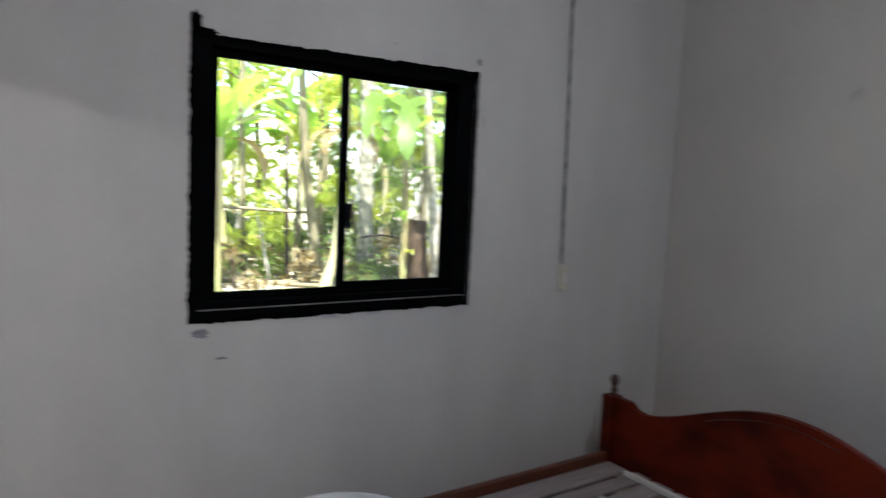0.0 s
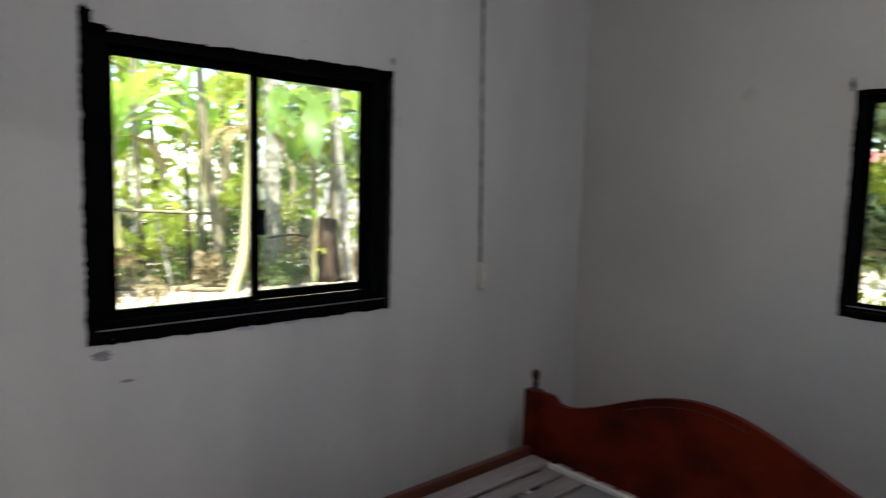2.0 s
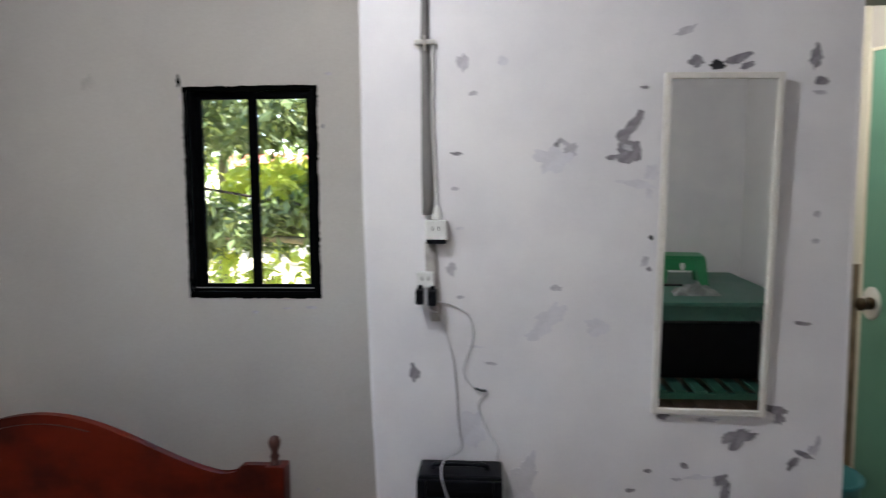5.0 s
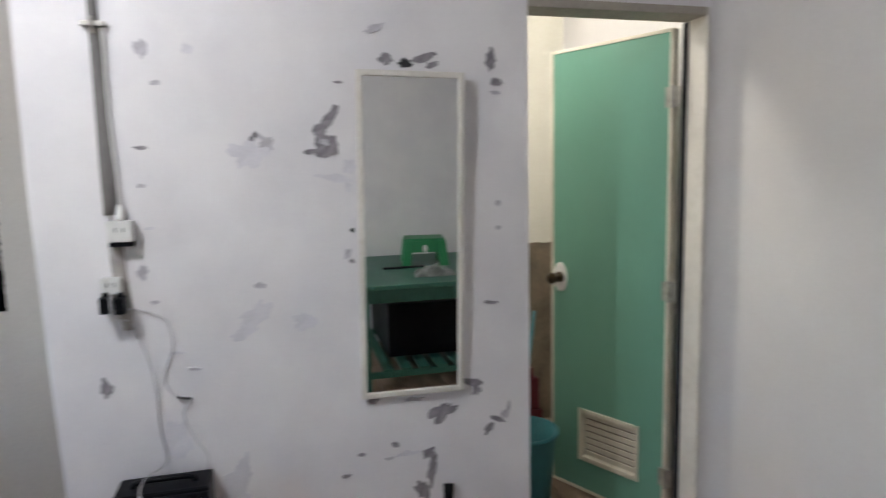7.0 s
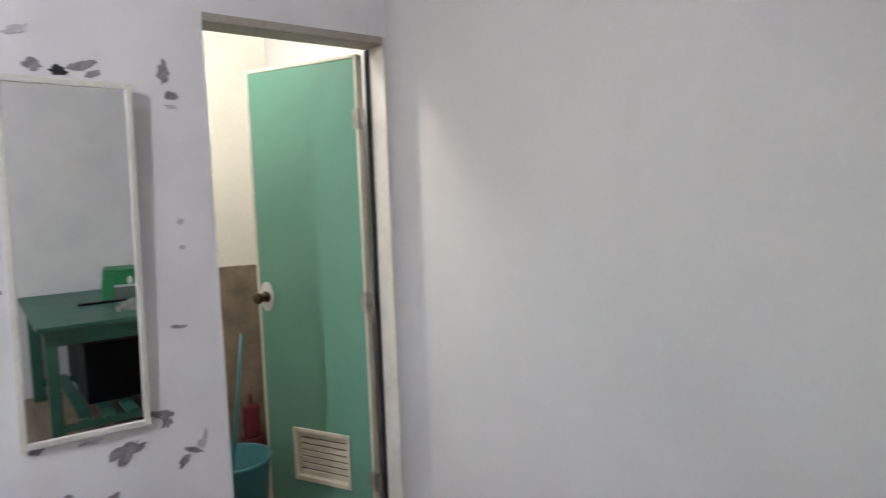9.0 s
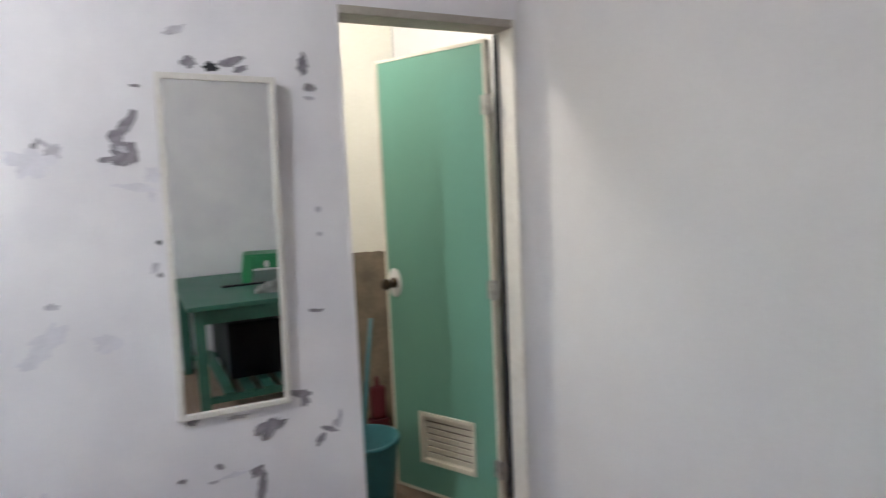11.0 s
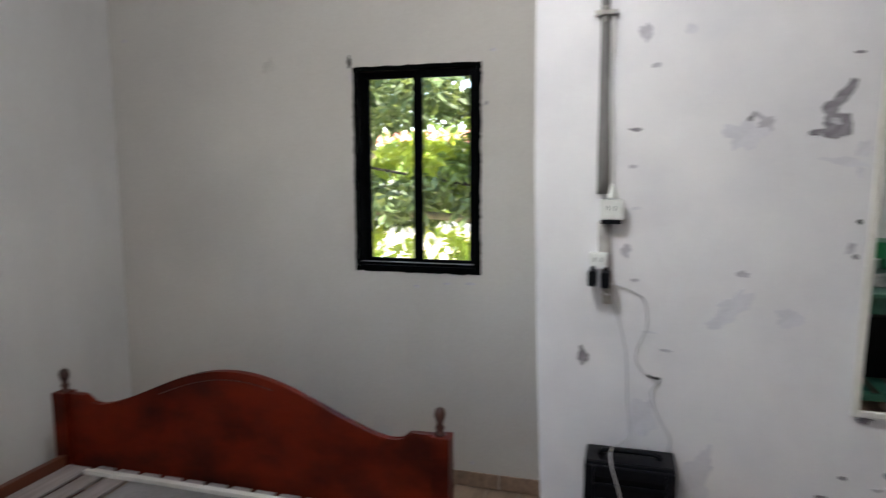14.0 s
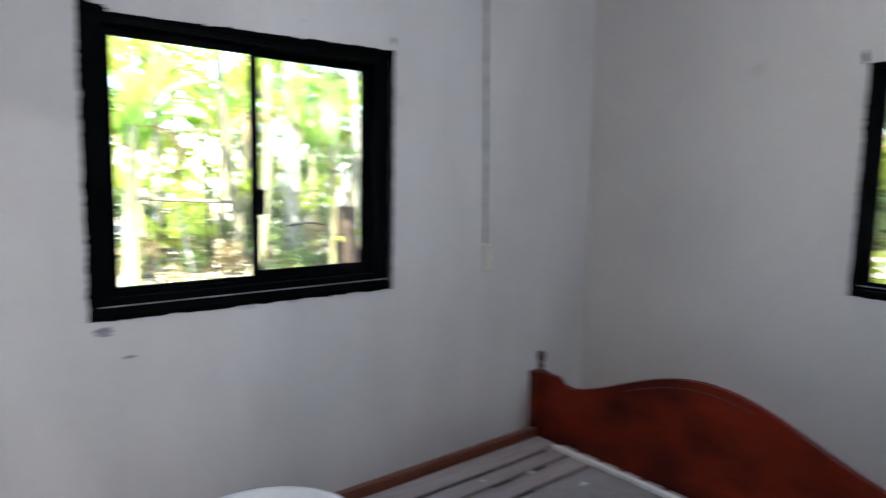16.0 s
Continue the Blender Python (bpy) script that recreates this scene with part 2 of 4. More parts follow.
def tube(points, radius, segments=10, bm=None):
    """A round tube along points; radius: one number or one for each point."""
    own = bmesh.new()
    pts = [Vector(p) for p in points]
    rings = []
    side = None
    for k, p in enumerate(pts):
        d = (pts[min(k + 1, len(pts) - 1)] - pts[max(k - 1, 0)]).normalized()
        if side is None:
            side = d.orthogonal().normalized()
        side = (side - d * side.dot(d)).normalized()
        up = d.cross(side)
        r = radius[k] if isinstance(radius, (list, tuple)) else radius
        rings.append([own.verts.new(p + side * r * math.cos(2 * math.pi * j / segments) + up * r * math.sin(2 * math.pi * j / segments)) for j in range(segments)])
    for a, b in zip(rings, rings[1:]):
        for j in range(segments):
            own.faces.new((a[j], a[(j + 1) % segments], b[(j + 1) % segments], b[j]))
    own.faces.new(rings[0][::-1])
    own.faces.new(rings[-1])
    if bm is None:
        return own
    joined(bm, own)
    return bm


def smooth_path(points, steps=8):
    """Catmull-Rom through points."""
    pts = [Vector(p) for p in points]
    pts = [2 * pts[0] - pts[1]] + pts + [2 * pts[-1] - pts[-2]]
    out = []
    for k in range(1, len(pts) - 2):
        p0, p1, p2, p3 = pts[k - 1:k + 3]
        for j in range(steps):
            u = j / steps
            out.append(0.5 * (2 * p1 + (p2 - p0) * u + (2 * p0 - 5 * p1 + 4 * p2 - p3) * u * u + (3 * p1 - p0 - 3 * p2 + p3) * u ** 3))
    out.append(pts[-2])
    return out


def slab(outline, depth, axis="x"):
    """An outline in a plane, given thickness along axis, centred on 0. axis x: outline is (y, z); axis y: (x, z)."""
    bm = bmesh.new()

    def at(a, b, d):
        return (d, a, b) if axis == "x" else (a, d, b) if axis == "y" else (a, b, d)
    front = [bm.verts.new(at(a, b, -depth / 2)) for a, b in outline]
    back = [bm.verts.new(at(a, b, depth / 2)) for a, b in outline]
    bm.faces.new(front)
    bm.faces.new(back[::-1])
    n = len(outline)
    for k in range(n):
        bm.faces.new((front[k], back[k], back[(k + 1) % n], front[(k + 1) % n]))
    return bm


# ---- the room ----
YA, XB, XC, YD, XW = 2.832, 3.47, 2.745, -1.93, -0.42   # inner faces of the walls
CORNER_Y = 0.475                                          # outer corner of the bathroom block
TOP = 2.80
T = 0.12
A0, A1, AZ0, AZ1 = 0.860, 2.060, 1.005, 2.006             # window openings
B0, B1, BZ0, BZ1 = 0.838, 1.432, 1.045, 1.980
D0, D1, DZ = -1.832, -1.09, 2.135                           # bathroom door opening
W0, W1, WZ = 1.35, 2.45, 1.97                             # doorway behind the camera


def wall_with_hole(name, axis, at0, at1, a0, a1, hole, mat, label):
    """A wall whose faces lie at at0 and at1 along axis, from a0 to a1, with one opening (h0, h1, z0, z1)."""
    bm = bmesh.new()
    h0, h1, z0, z1 = hole
    for p0, p1, q0, q1 in ((a0, h0, 0, TOP), (h1, a1, 0, TOP), (h0, h1, 0, z0), (h0, h1, z1, TOP)):
        if p1 - p0 > 1e-4 and q1 - q0 > 1e-4:
            if axis == "x":
                box(at0, at1, p0, p1, q0, q1, bm=bm)
            else:
                box(p0, p1, at0, at1, q0, q1, bm=bm)
    bmesh.ops.remove_doubles(bm, verts=bm.verts, dist=1e-5)
    return tagged(mesh(name, bm, mat), label, "wall", kind="structure")


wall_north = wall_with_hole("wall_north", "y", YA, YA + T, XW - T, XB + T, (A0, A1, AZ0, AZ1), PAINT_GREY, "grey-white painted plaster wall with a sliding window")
wall_east = wall_with_hole("wall_east", "x", XB, XB + T, CORNER_Y - T, YA, (B0, B1, BZ0, BZ1), PAINT_DIMMED_BEIGE, "painted plaster wall with a narrow window, its grey-beige dimmed to even out the light")
wall_bath = wall_with_hole("wall_bathroom_front", "x", XC, XC + T, YD, CORNER_Y - 0.075, (D0, D1, 0, DZ), PAINT_WHITE, "white painted wall with chipped patches of bare plaster")
wall_west = wall_with_hole("wall_west", "x", XW - T, XW, YD, YA, (W0, W1, 0, WZ), PAINT_WHITE, "grey-white painted wall with an open doorway")
tagged(mesh("wall_bathroom_side", box(XC + T, XB, CORNER_Y - T, CORNER_Y - 0.075, 0, TOP), PAINT_WHITE), "white painted side wall of the bathroom", "wall", kind="structure")


def leaning_corner():
    """The hand-plastered outer corner of the bathroom block: rounded, and drawn in towards the floor."""
    bm = bmesh.new()
    rings = []
    for k in range(29):
        z = TOP * k / 28
        y = 0.482 - 0.052 * max(0.0, 1 - z / 1.75) ** 1.5 + 0.002 * noise.noise((z * 3, 1, 4))
        plan = [(XC, CORNER_Y - 0.075)]
        for j in range(7):
            a = math.pi / 2 * j / 6
            plan.append((XC + 0.014 - 0.014 * math.cos(a), y - 0.014 + 0.014 * math.sin(a)))
        plan += [(XB, y), (XB, CORNER_Y - 0.075)]
        rings.append([bm.verts.new((p, q, z)) for p, q in plan])
    n = len(rings[0])
    for a, b in zip(rings, rings[1:]):
        for j in range(n):
            bm.faces.new((a[j], a[(j + 1) % n], b[(j + 1) % n], b[j]))
    bm.faces.new(rings[0][::-1])
    bm.faces.new(rings[-1])
    return bm


tagged(mesh("wall_bathroom_corner", leaning_corner(), PAINT_WHITE), "rounded white plaster corner of the bathroom block", "wall", kind="structure")
bm = bmesh.new()
rings = []
for z in (0, TOP):
    plan = [(XC, YD), (XC, D0 - 0.006)] + [(XC - 0.090 + 0.090 * math.cos(math.pi / 2 * j / 24), YD + (D0 - 0.006 - YD) * (1 - math.sin(math.pi / 2 * j / 24))) for j in range(1, 25)]
    rings.append([bm.verts.new((p, q, z)) for p, q in plan])
for j in range(len(rings[0])):
    a = (j + 1) % len(rings[0])
    bm.faces.new((rings[0][j], rings[0][a], rings[1][a], rings[1][j]))
tagged(mesh("wall_corner_fillet", bm, PAINT_PLAIN), "plaster rounded off between the door frame and the wall", "wall", kind="structure")
tagged(mesh("wall_south", box(XW - T, 4.32, YD - T, YD, 0, TOP), PAINT_PLAIN), "plain grey-white painted wall", "wall", kind="structure")
tagged(mesh("wall_bathroom_back", box(4.20, 4.32, YD, CORNER_Y, 0, TOP), BATH_PAINT), "cream painted bathroom wall", "wall", kind="structure")
tagged(mesh("wall_bathroom_north", box(XB, 4.20, CORNER_Y - 2 * T, CORNER_Y - T, 0, TOP), BATH_PAINT), "cream painted bathroom wall", "wall", kind="structure")
tagged(mesh("ceiling", box(XW - T, 4.32, YD - T, YA + T, TOP, TOP + 0.1), CEILING), "plain off-white ceiling", "ceiling", kind="structure")
# plain hall behind the doorway
HW, HS, HN = -3.6, -1.93, 3.4
tagged(mesh("hall_wall_west", box(HW - T, HW, HS, HN, 0, TOP), PAINT_GREY), "plain painted wall of the hall", "wall", kind="structure")
tagged(mesh("hall_wall_south", box(HW - T, XW - T, HS - T, HS, 0, TOP), PAINT_GREY), "plain painted wall of the hall", "wall", kind="structure")
tagged(mesh("hall_wall_north", box(HW - T, XW - T, HN, HN + T, 0, TOP), PAINT_GREY), "plain painted wall of the hall", "wall", kind="structure")
tagged(mesh("hall_wall_east", box(XW - 2 * T, XW - T, YA + T, HN, 0, TOP), PAINT_GREY), "plain painted wall of the hall", "wall", kind="structure")
tagged(mesh("hall_ceiling", box(HW - T, XW - T, HS - T, HN + T, TOP, TOP + 0.1), CEILING), "plain off-white hall ceiling", "ceiling", kind="structure")
tagged(mesh("hall_floor", box(HW - T, XW - T, HS - T, HN + T, -0.15, -0.002), FLOOR_TILE), "brown tiled hall floor", "floor", kind="structure")
floor = tagged(mesh("floor", box(XW - T, 4.32, YD - T, YA + T, -0.15, -0.006), GROUT), "brown wood-look tiled floor with pale joints", "floor", kind="structure")
def frame_of(ob):
    m = ob.matrix_basis.copy()
    while ob.parent:
        ob = ob.parent
        m = ob.matrix_basis @ m
    return m


def wpart(name, bm, mat, parent, label="", smooth=False):
    """A part whose mesh is given in the room's own metres."""
    bm.transform(frame_of(parent).inverted())
    return part(name, bm, mat, parent, label, smooth)


def ragged(outline, seed, amount, step=0.012):
    """A closed outline, cut fine and made uneven."""
    out = []
    n = len(outline)
    for k in range(n):
        a, b = Vector(outline[k]), Vector(outline[(k + 1) % n])
        count = max(1, int((b - a).length / step))
        for j in range(count):
            p = a.lerp(b, j / count)
            v = noise.noise_vector((p.x * 16 + seed * 7.1, p.y * 16, seed)) * 0.6 + 0.9 * noise.noise_vector((p.x * 90, p.y * 90 + seed, seed * 3))
            out.append((p.x + v.x * amount, p.y + v.y * amount))
    return out


def blob(w, h, seed, lobes=1.0, n=44):
    """An uneven patch outline about w by h."""
    out = []
    for k in range(n):
        a = 2 * math.pi * k / n
        r = 1 + 0.55 * lobes * noise.noise((math.cos(a) * 1.3 + seed * 3.7, math.sin(a) * 1.3, seed)) + 0.35 * lobes * noise.noise((math.cos(a) * 3.5, math.sin(a) * 3.5 + seed, seed * 2.3)) + 0.22 * lobes * noise.noise((math.cos(a) * 9, math.sin(a) * 9 + seed, seed * 1.3))
        out.append((0.5 * w * r * math.cos(a), 0.5 * h * r * math.sin(a)))
    return out


# ---- windows ----
# paler metal that carries the sill's highlight in its colour
SILL_HIGHLIGHT = material("sill_highlight_metal", (0.30, 0.30, 0.30), 0.4, metal=0.3, vary=0.3, scale=14)


def sliding_window(name, axis, face, a0, a1, z0, z1, panes, flip, seed, label, rise=(0.014, 0.014)):
    """A black sliding window set into a wall. face: the wall's inner face; the reveal goes outward. panes: (left, right, bottom, top, depth) of each glass."""
    def bx(p0, p1, d0, d1, q0, q1, bevel=0.003):
        if axis == "y":
            return box(p0, p1, face + d0, face + d1, q0, q1, bevel)
        return box(face + d0, face + d1, p0, p1, q0, q1, bevel)
    mid = (a0 + a1) / 2
    place = (mid, face, z0) if axis == "y" else (face, mid, z0)
    win = thing(name, place, label, "window", kind="structure")
    lo, hi = min(g[0] for g in panes) - 0.030, max(g[1] for g in panes) + 0.030
    bt, tp = min(g[2] for g in panes) - 0.030, max(g[3] for g in panes) + 0.030
    w = 0.030
    for side, p0, p1, q0, q1 in (("jamb", a0, lo, z0, z1), ("jamb", hi, a1, z0, z1), ("head", lo, hi, tp, z1), ("sill", lo, hi, z0, bt)):
        wpart("window_" + side, bx(p0, p1, 0.001, T - 0.004, q0, q1), BLACK_ALU, win)
    # two tracks on the sill
    wpart("track", bx(lo, hi, 0.030, 0.034, bt, bt + 0.016, 0.001), BLACK_ALU, win)
    # thin light line along the sill, a highlight built as a strip
    wpart("track", bx(a0 + 0.02, a1 - 0.02, -0.003, 0.002, z0 + w + 0.002, z0 + w + 0.007, 0.001), SILL_HIGHLIGHT, win, "paler strip for the highlight along the sliding track")
    for g0, g1, b, t, d in panes:
        sash = wpart("sash", sash_frame(axis, face, g0, g1, b, t, d, flip), BLACK_ALU, win)
        bm = bx(g0, g1, d - 0.002, d + 0.002, b, t, 0)
        pane = wpart("pane", bm, GLASS, sash)
        pane.visible_shadow = False
    # rough black paint carried over onto the wall
    e = 0.014
    outer = ragged([(a0 - e, z0 - e), (a1 + e, z0 - e), (a1 + e, z1 + rise[1]), (a0 - e, z1 + rise[0])], seed, 0.0072, 0.006)
    bm = bmesh.new()
    n = len(outer)
    ring = []
    for p, q in outer:
        ip, iq = min(max(p, a0 + 0.002), a1 - 0.002), min(max(q, z0 + 0.002), z1 - 0.002)
        if a0 + 0.002 < ip < a1 - 0.002 and z0 + 0.002 < iq < z1 - 0.002:
            ip = a0 + 0.002 if abs(p - a0) < abs(p - a1) else a1 - 0.002
        quad = []
        for u, v, d in ((ip, iq, -0.0025), (p, q, -0.0025), (p, q, 0.0005)):
            quad.append(bm.verts.new((u, face + d, v) if axis == "y" else (face + d, u, v)))
        ring.append(quad)
    for k in range(n):
        for j in range(2):
            bm.faces.new((ring[k][j], ring[k][j + 1], ring[(k + 1) % n][j + 1], ring[(k + 1) % n][j]))
    wpart("paint_edge", bm, BLACK_PAINT, win, "rough black paint lapped onto the plaster")
    return win


def sash_frame(axis, face, g0, g1, b, t, d, flip):
    s = 0.034
    bm = bmesh.new()
    for p0, p1, q0, q1 in ((g0 - s, g0, b - s, t + s), (g1, g1 + s, b - s, t + s), (g0, g1, t, t + s), (g0, g1, b - s, b)):
        if axis == "y":
            box(p0, p1, face + d - 0.012, face + d + 0.012, q0, q1, 0.003, bm)
        else:
            box(face + d - 0.012, face + d + 0.012, p0, p1, q0, q1, 0.003, bm)
    return bm


window_1 = sliding_window("window_1", "y", YA, A0, A1, AZ0, AZ1, [(0.952, 1.432, 1.098, 1.950, 0.045), (1.478, 1.950, 1.112, 1.950, 0.075)], 1, 3,
                          "black-painted two-pane sliding window with rough paint edges", (0.006, 0.038))
window_2 = sliding_window("window_2", "x", XB, B0, B1, BZ0, BZ1, [(1.165, 1.385, 1.090, 1.945, 0.065), (0.885, 1.112, 1.092, 1.940, 0.040)], 1, 8,
                          "narrow black-painted two-pane sliding window with rough edges")
wpart("latch", box(1.462, 1.486, YA + 0.020, YA + 0.036, 1.34, 1.44, 0.004), BLACK_PLASTIC, window_1, "black sliding latch")
# fine insect screen outside the far pane
bm = bmesh.new()
for k in range(1, 118):
    box(1.474 + k * 0.00408 - 0.0003, 1.474 + k * 0.00408 + 0.0003, YA + 0.0972, YA + 0.0978, 1.100, 1.962, 0, bm)
for k in range(1, 210):
    box(1.466, 1.962, YA + 0.0978, YA + 0.0984, 1.100 + k * 0.0041 - 0.0003, 1.100 + k * 0.0041 + 0.0003, 0, bm)
wpart("insect_screen", bm, SCREEN_WIRE, window_1, "fine grey insect screen")


# ---- bathroom door ----
door = thing("door_1", (XC + 0.06, (D0 + D1) / 2, 0), "cream door frame with a green plastic door standing open", "door", kind="structure")
J = 0.014
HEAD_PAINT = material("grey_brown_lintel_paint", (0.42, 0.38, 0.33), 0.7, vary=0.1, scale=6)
wpart("jamb", box(XC - 0.006, XC + T + 0.004, D0, D0 + J, 0, DZ, 0.004), WHITE_FRAME, door)
wpart("jamb", box(XC - 0.002, XC + T + 0.004, D1 - 0.012, D1, 0, DZ, 0.003), PAINT_WHITE, door)
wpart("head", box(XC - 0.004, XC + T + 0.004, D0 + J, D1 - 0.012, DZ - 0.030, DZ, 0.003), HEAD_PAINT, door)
# shade of the gap between leaf and jamb, put in as a near-black strip
wpart("hinge_gap_shade", box(XC + 0.104, XC + 0.138, D0 + J - 0.001, D0 + J + 0.004, 0, DZ - 0.031, 0.001), HOLE_SHADE, door, "dark strip for the shade in the gap behind the hinges")
HINGE = (XC + 0.127, -1.779)
FREE = (3.42, -1.521)
turn = math.degrees(math.atan2(FREE[1] - HINGE[1], FREE[0] - HINGE[0]))
LW, LT = 0.617, 0.036
leaf = new("door_leaf")
leaf.parent = door
leaf.matrix_basis = frame_of(door).inverted() @ pose(HINGE[0], HINGE[1], 0.02, 0, 0, turn)
# louvre opening cut by building the panel round it
V0, V1, VZ0, VZ1 = 0.14, 0.44, 0.165, 0.395
LH = 2.065
for p0, p1, q0, q1 in ((0.014, V0, 0.014, LH - 0.014), (V1, LW - 0.014, 0.014, LH - 0.014), (V0, V1, 0.014, VZ0), (V0, V1, VZ1, LH - 0.014)):
    part("panel", box(p0, p1, -LT / 2, LT / 2, q0, q1), DOOR_GREEN, leaf)
for p0, p1, q0, q1 in ((0, 0.014, 0, LH), (LW - 0.014, LW, 0, LH), (0.014, LW - 0.014, 0, 0.014), (0.014, LW - 0.014, LH - 0.014, LH)):
    part("edge_trim", box(p0, p1, -LT / 2 - 0.003, LT / 2 + 0.003, q0, q1, 0.002), CREAM_PLASTIC, leaf, "cream plastic edge strip")
for p0, p1, q0, q1 in ((V0 - 0.012, V0 + 0.006, VZ0 - 0.012, VZ1 + 0.012), (V1 - 0.006, V1 + 0.012, VZ0 - 0.012, VZ1 + 0.012), (V0 + 0.012, V1 - 0.012, VZ0 - 0.012, VZ0 + 0.01), (V0 + 0.012, V1 - 0.012, VZ1 - 0.01, VZ1 + 0.012)):
    part("louvre_frame", box(p0, p1, -LT / 2 - 0.006, LT / 2 + 0.006, q0, q1, 0.003), CREAM_PLASTIC, leaf)
for k in range(7):
    z = VZ0 + 0.024 + k * 0.0305
    bm = box(V0 + 0.004, V1 - 0.004, -0.0128, 0.0128, -0.003, 0.003, 0.002)
    bm.transform(pose(0, 0, z, 80, 0, 0))
    part("louvre_slat", bm, CREAM_PLASTIC, leaf)
part("louvre_backing", box(V0 + 0.012, V1 - 0.012, -0.010, -0.007, VZ0 + 0.011, VZ1 - 0.011), DARK_WOOD, leaf)
# lock: oval plate and round knob on both faces
for s in (1, -1):
    plate = lathe([(0.0001, 0.0), (0.040, 0.0), (0.040, 0.003), (0.034, 0.006), (0.0001, 0.006)], 28, Matrix.Diagonal((1, 1.75, 1, 1)))
    plate.transform(pose(LW - 0.055, s * LT / 2, 1.02, -90 * s, 0, 0))
    part("lock_plate", plate, WHITE_PLASTIC, leaf, "white oval lock plate", True)
    knob = lathe([(0.0001, 0.0), (0.026, 0.0), (0.026, 0.006), (0.012, 0.012), (0.011, 0.030), (0.020, 0.040), (0.027, 0.052), (0.027, 0.062), (0.020, 0.070), (0.0001, 0.072)], 24)
    knob.transform(pose(LW - 0.055, s * (LT / 2 + 0.006), 1.02, -90 * s, 0, 0))
    part("door_knob", knob, BRASS, leaf, "tarnished brass door knob", True)
for z in (1.80, 1.02, 0.22):
    bm = tube([(-0.004, LT / 2 + 0.006, z - 0.045), (-0.004, LT / 2 + 0.006, z + 0.045)], 0.007)
    box(-0.030, 0.030, LT / 2 - 0.001, LT / 2 + 0.003, z - 0.04, z + 0.04, 0.001, bm)
    part("hinge", bm, METAL, leaf, "dull steel butt hinge")

# ---- mirror on the white wall ----
mirror = new("wall_mirror")
mirror.matrix_basis = pose(2.722, -0.668, 1.324, 0, -1.15, 0) @ pose(0, 0, 0, 0.8, 0, 0)
tagged(mirror, "tall narrow mirror in a cream frame hung on the white wall", "mirror")
MW, MH, MF = 0.362, 1.100, 0.020
for p0, p1, q0, q1 in ((-MW / 2, -MW / 2 + MF, -MH / 2, MH / 2), (MW / 2 - MF, MW / 2, -MH / 2, MH / 2), (-MW / 2 + MF, MW / 2 - MF, MH / 2 - MF, MH / 2), (-MW / 2 + MF, MW / 2 - MF, -MH / 2, -MH / 2 + MF)):
    part("mirror_frame", box(-0.012, 0.010, p0, p1, q0, q1, 0.004), WHITE_FRAME, mirror)
part("mirror_glass", box(-0.004, 0.002, -MW / 2 + MF, MW / 2 - MF, -MH / 2 + MF, MH / 2 - MF), MIRROR, mirror)
part("backing", box(0.002, 0.008, -MW / 2 + MF, MW / 2 - MF, -MH / 2 + MF, MH / 2 - MF), DARK_WOOD, mirror)

# ---- bed ----
bed = thing("bed", (1.7, 1.6, 0), "red-brown varnished wooden bed with bare slats", "bed")
HX = 2.785
H0, H1 = 0.775, 2.588        # outer sides of the posts
HM = (H0 + H1) / 2
profile = []
half = (H1 - H0) / 2 - 0.010
for k in range(61):
    y = -half + 2 * half * k / 60
    a = abs(y) / half
    if a > 0.83:
        z = 0.545
    elif a > 0.795:
        z = 0.507 + (0.545 - 0.507) * (a - 0.795) / 0.035
    else:
        u = a / 0.775
        z = 0.507 + (0.713 - 0.507) * (0.5 + 0.5 * math.cos(math.pi * min(u, 1.0))) ** 0.78
    profile.append((HM + y, z))
outline = [(HM - half, 0.20)] + profile + [(HM + half, 0.20)]
bm = slab(outline, 0.030)
bmesh.ops.bevel(bm, geom=[e for e in bm.edges if abs(e.verts[0].co.x - e.verts[1].co.x) < 1e-6], offset=0.004, segments=2, affect="EDGES")
bm.transform(Matrix.Translation((HX, 0, 0)))
headboard = wpart("headboard", bm, RED_WOOD, bed, "arched red-brown varnished headboard")
groove = [Vector((HX - 0.0155, y, z - 0.034)) for y, z in profile if -half * 0.22 < y - HM < half * 0.40]
wpart("carved_line", tube(groove, 0.0022, 6), DARK_WOOD, headboard, "dark carved line below the arch")
for y0, y1 in ((H0, H0 + 0.07), (H1 - 0.07, H1)):
    post = wpart("post", box(HX - 0.040, HX + 0.030, y0, y1, 0.0, 0.548, 0.004), RED_WOOD, bed)
    fin = lathe([(0.0001, 0), (0.020, 0), (0.020, 0.006), (0.013, 0.012), (0.016, 0.022), (0.018, 0.030), (0.012, 0.040), (0.014, 0.050), (0.021, 0.068), (0.022, 0.082), (0.016, 0.098), (0.0001, 0.106)], 20)
    fin.transform(Matrix.Translation((HX - 0.005, (y0 + y1) / 2 + (0.008 if y0 < 1 else -0.008), 0.548)))
    wpart("finial", fin, DARK_WOOD, post, "turned dark wood finial", True)
FX, BZ = 0.86, 0.232
for y0, y1 in ((2.530, 2.562), (0.800, 0.832)):
    wpart("side_rail", box(FX + 0.05, HX - 0.041, y0, y1, 0.12, 0.268 if y0 > 1 else 0.240, 0.004), RAIL_WOOD, bed)
wpart("foot_rail", box(FX, FX + 0.05, 0.80, 2.56, 0.10, 0.262, 0.004), RAIL_WOOD, bed)
for y in (0.82, 2.54):
    wpart("foot_leg", box(FX - 0.005, FX + 0.055, y - 0.035, y + 0.035, 0.0, 0.272, 0.004), RED_WOOD, bed)
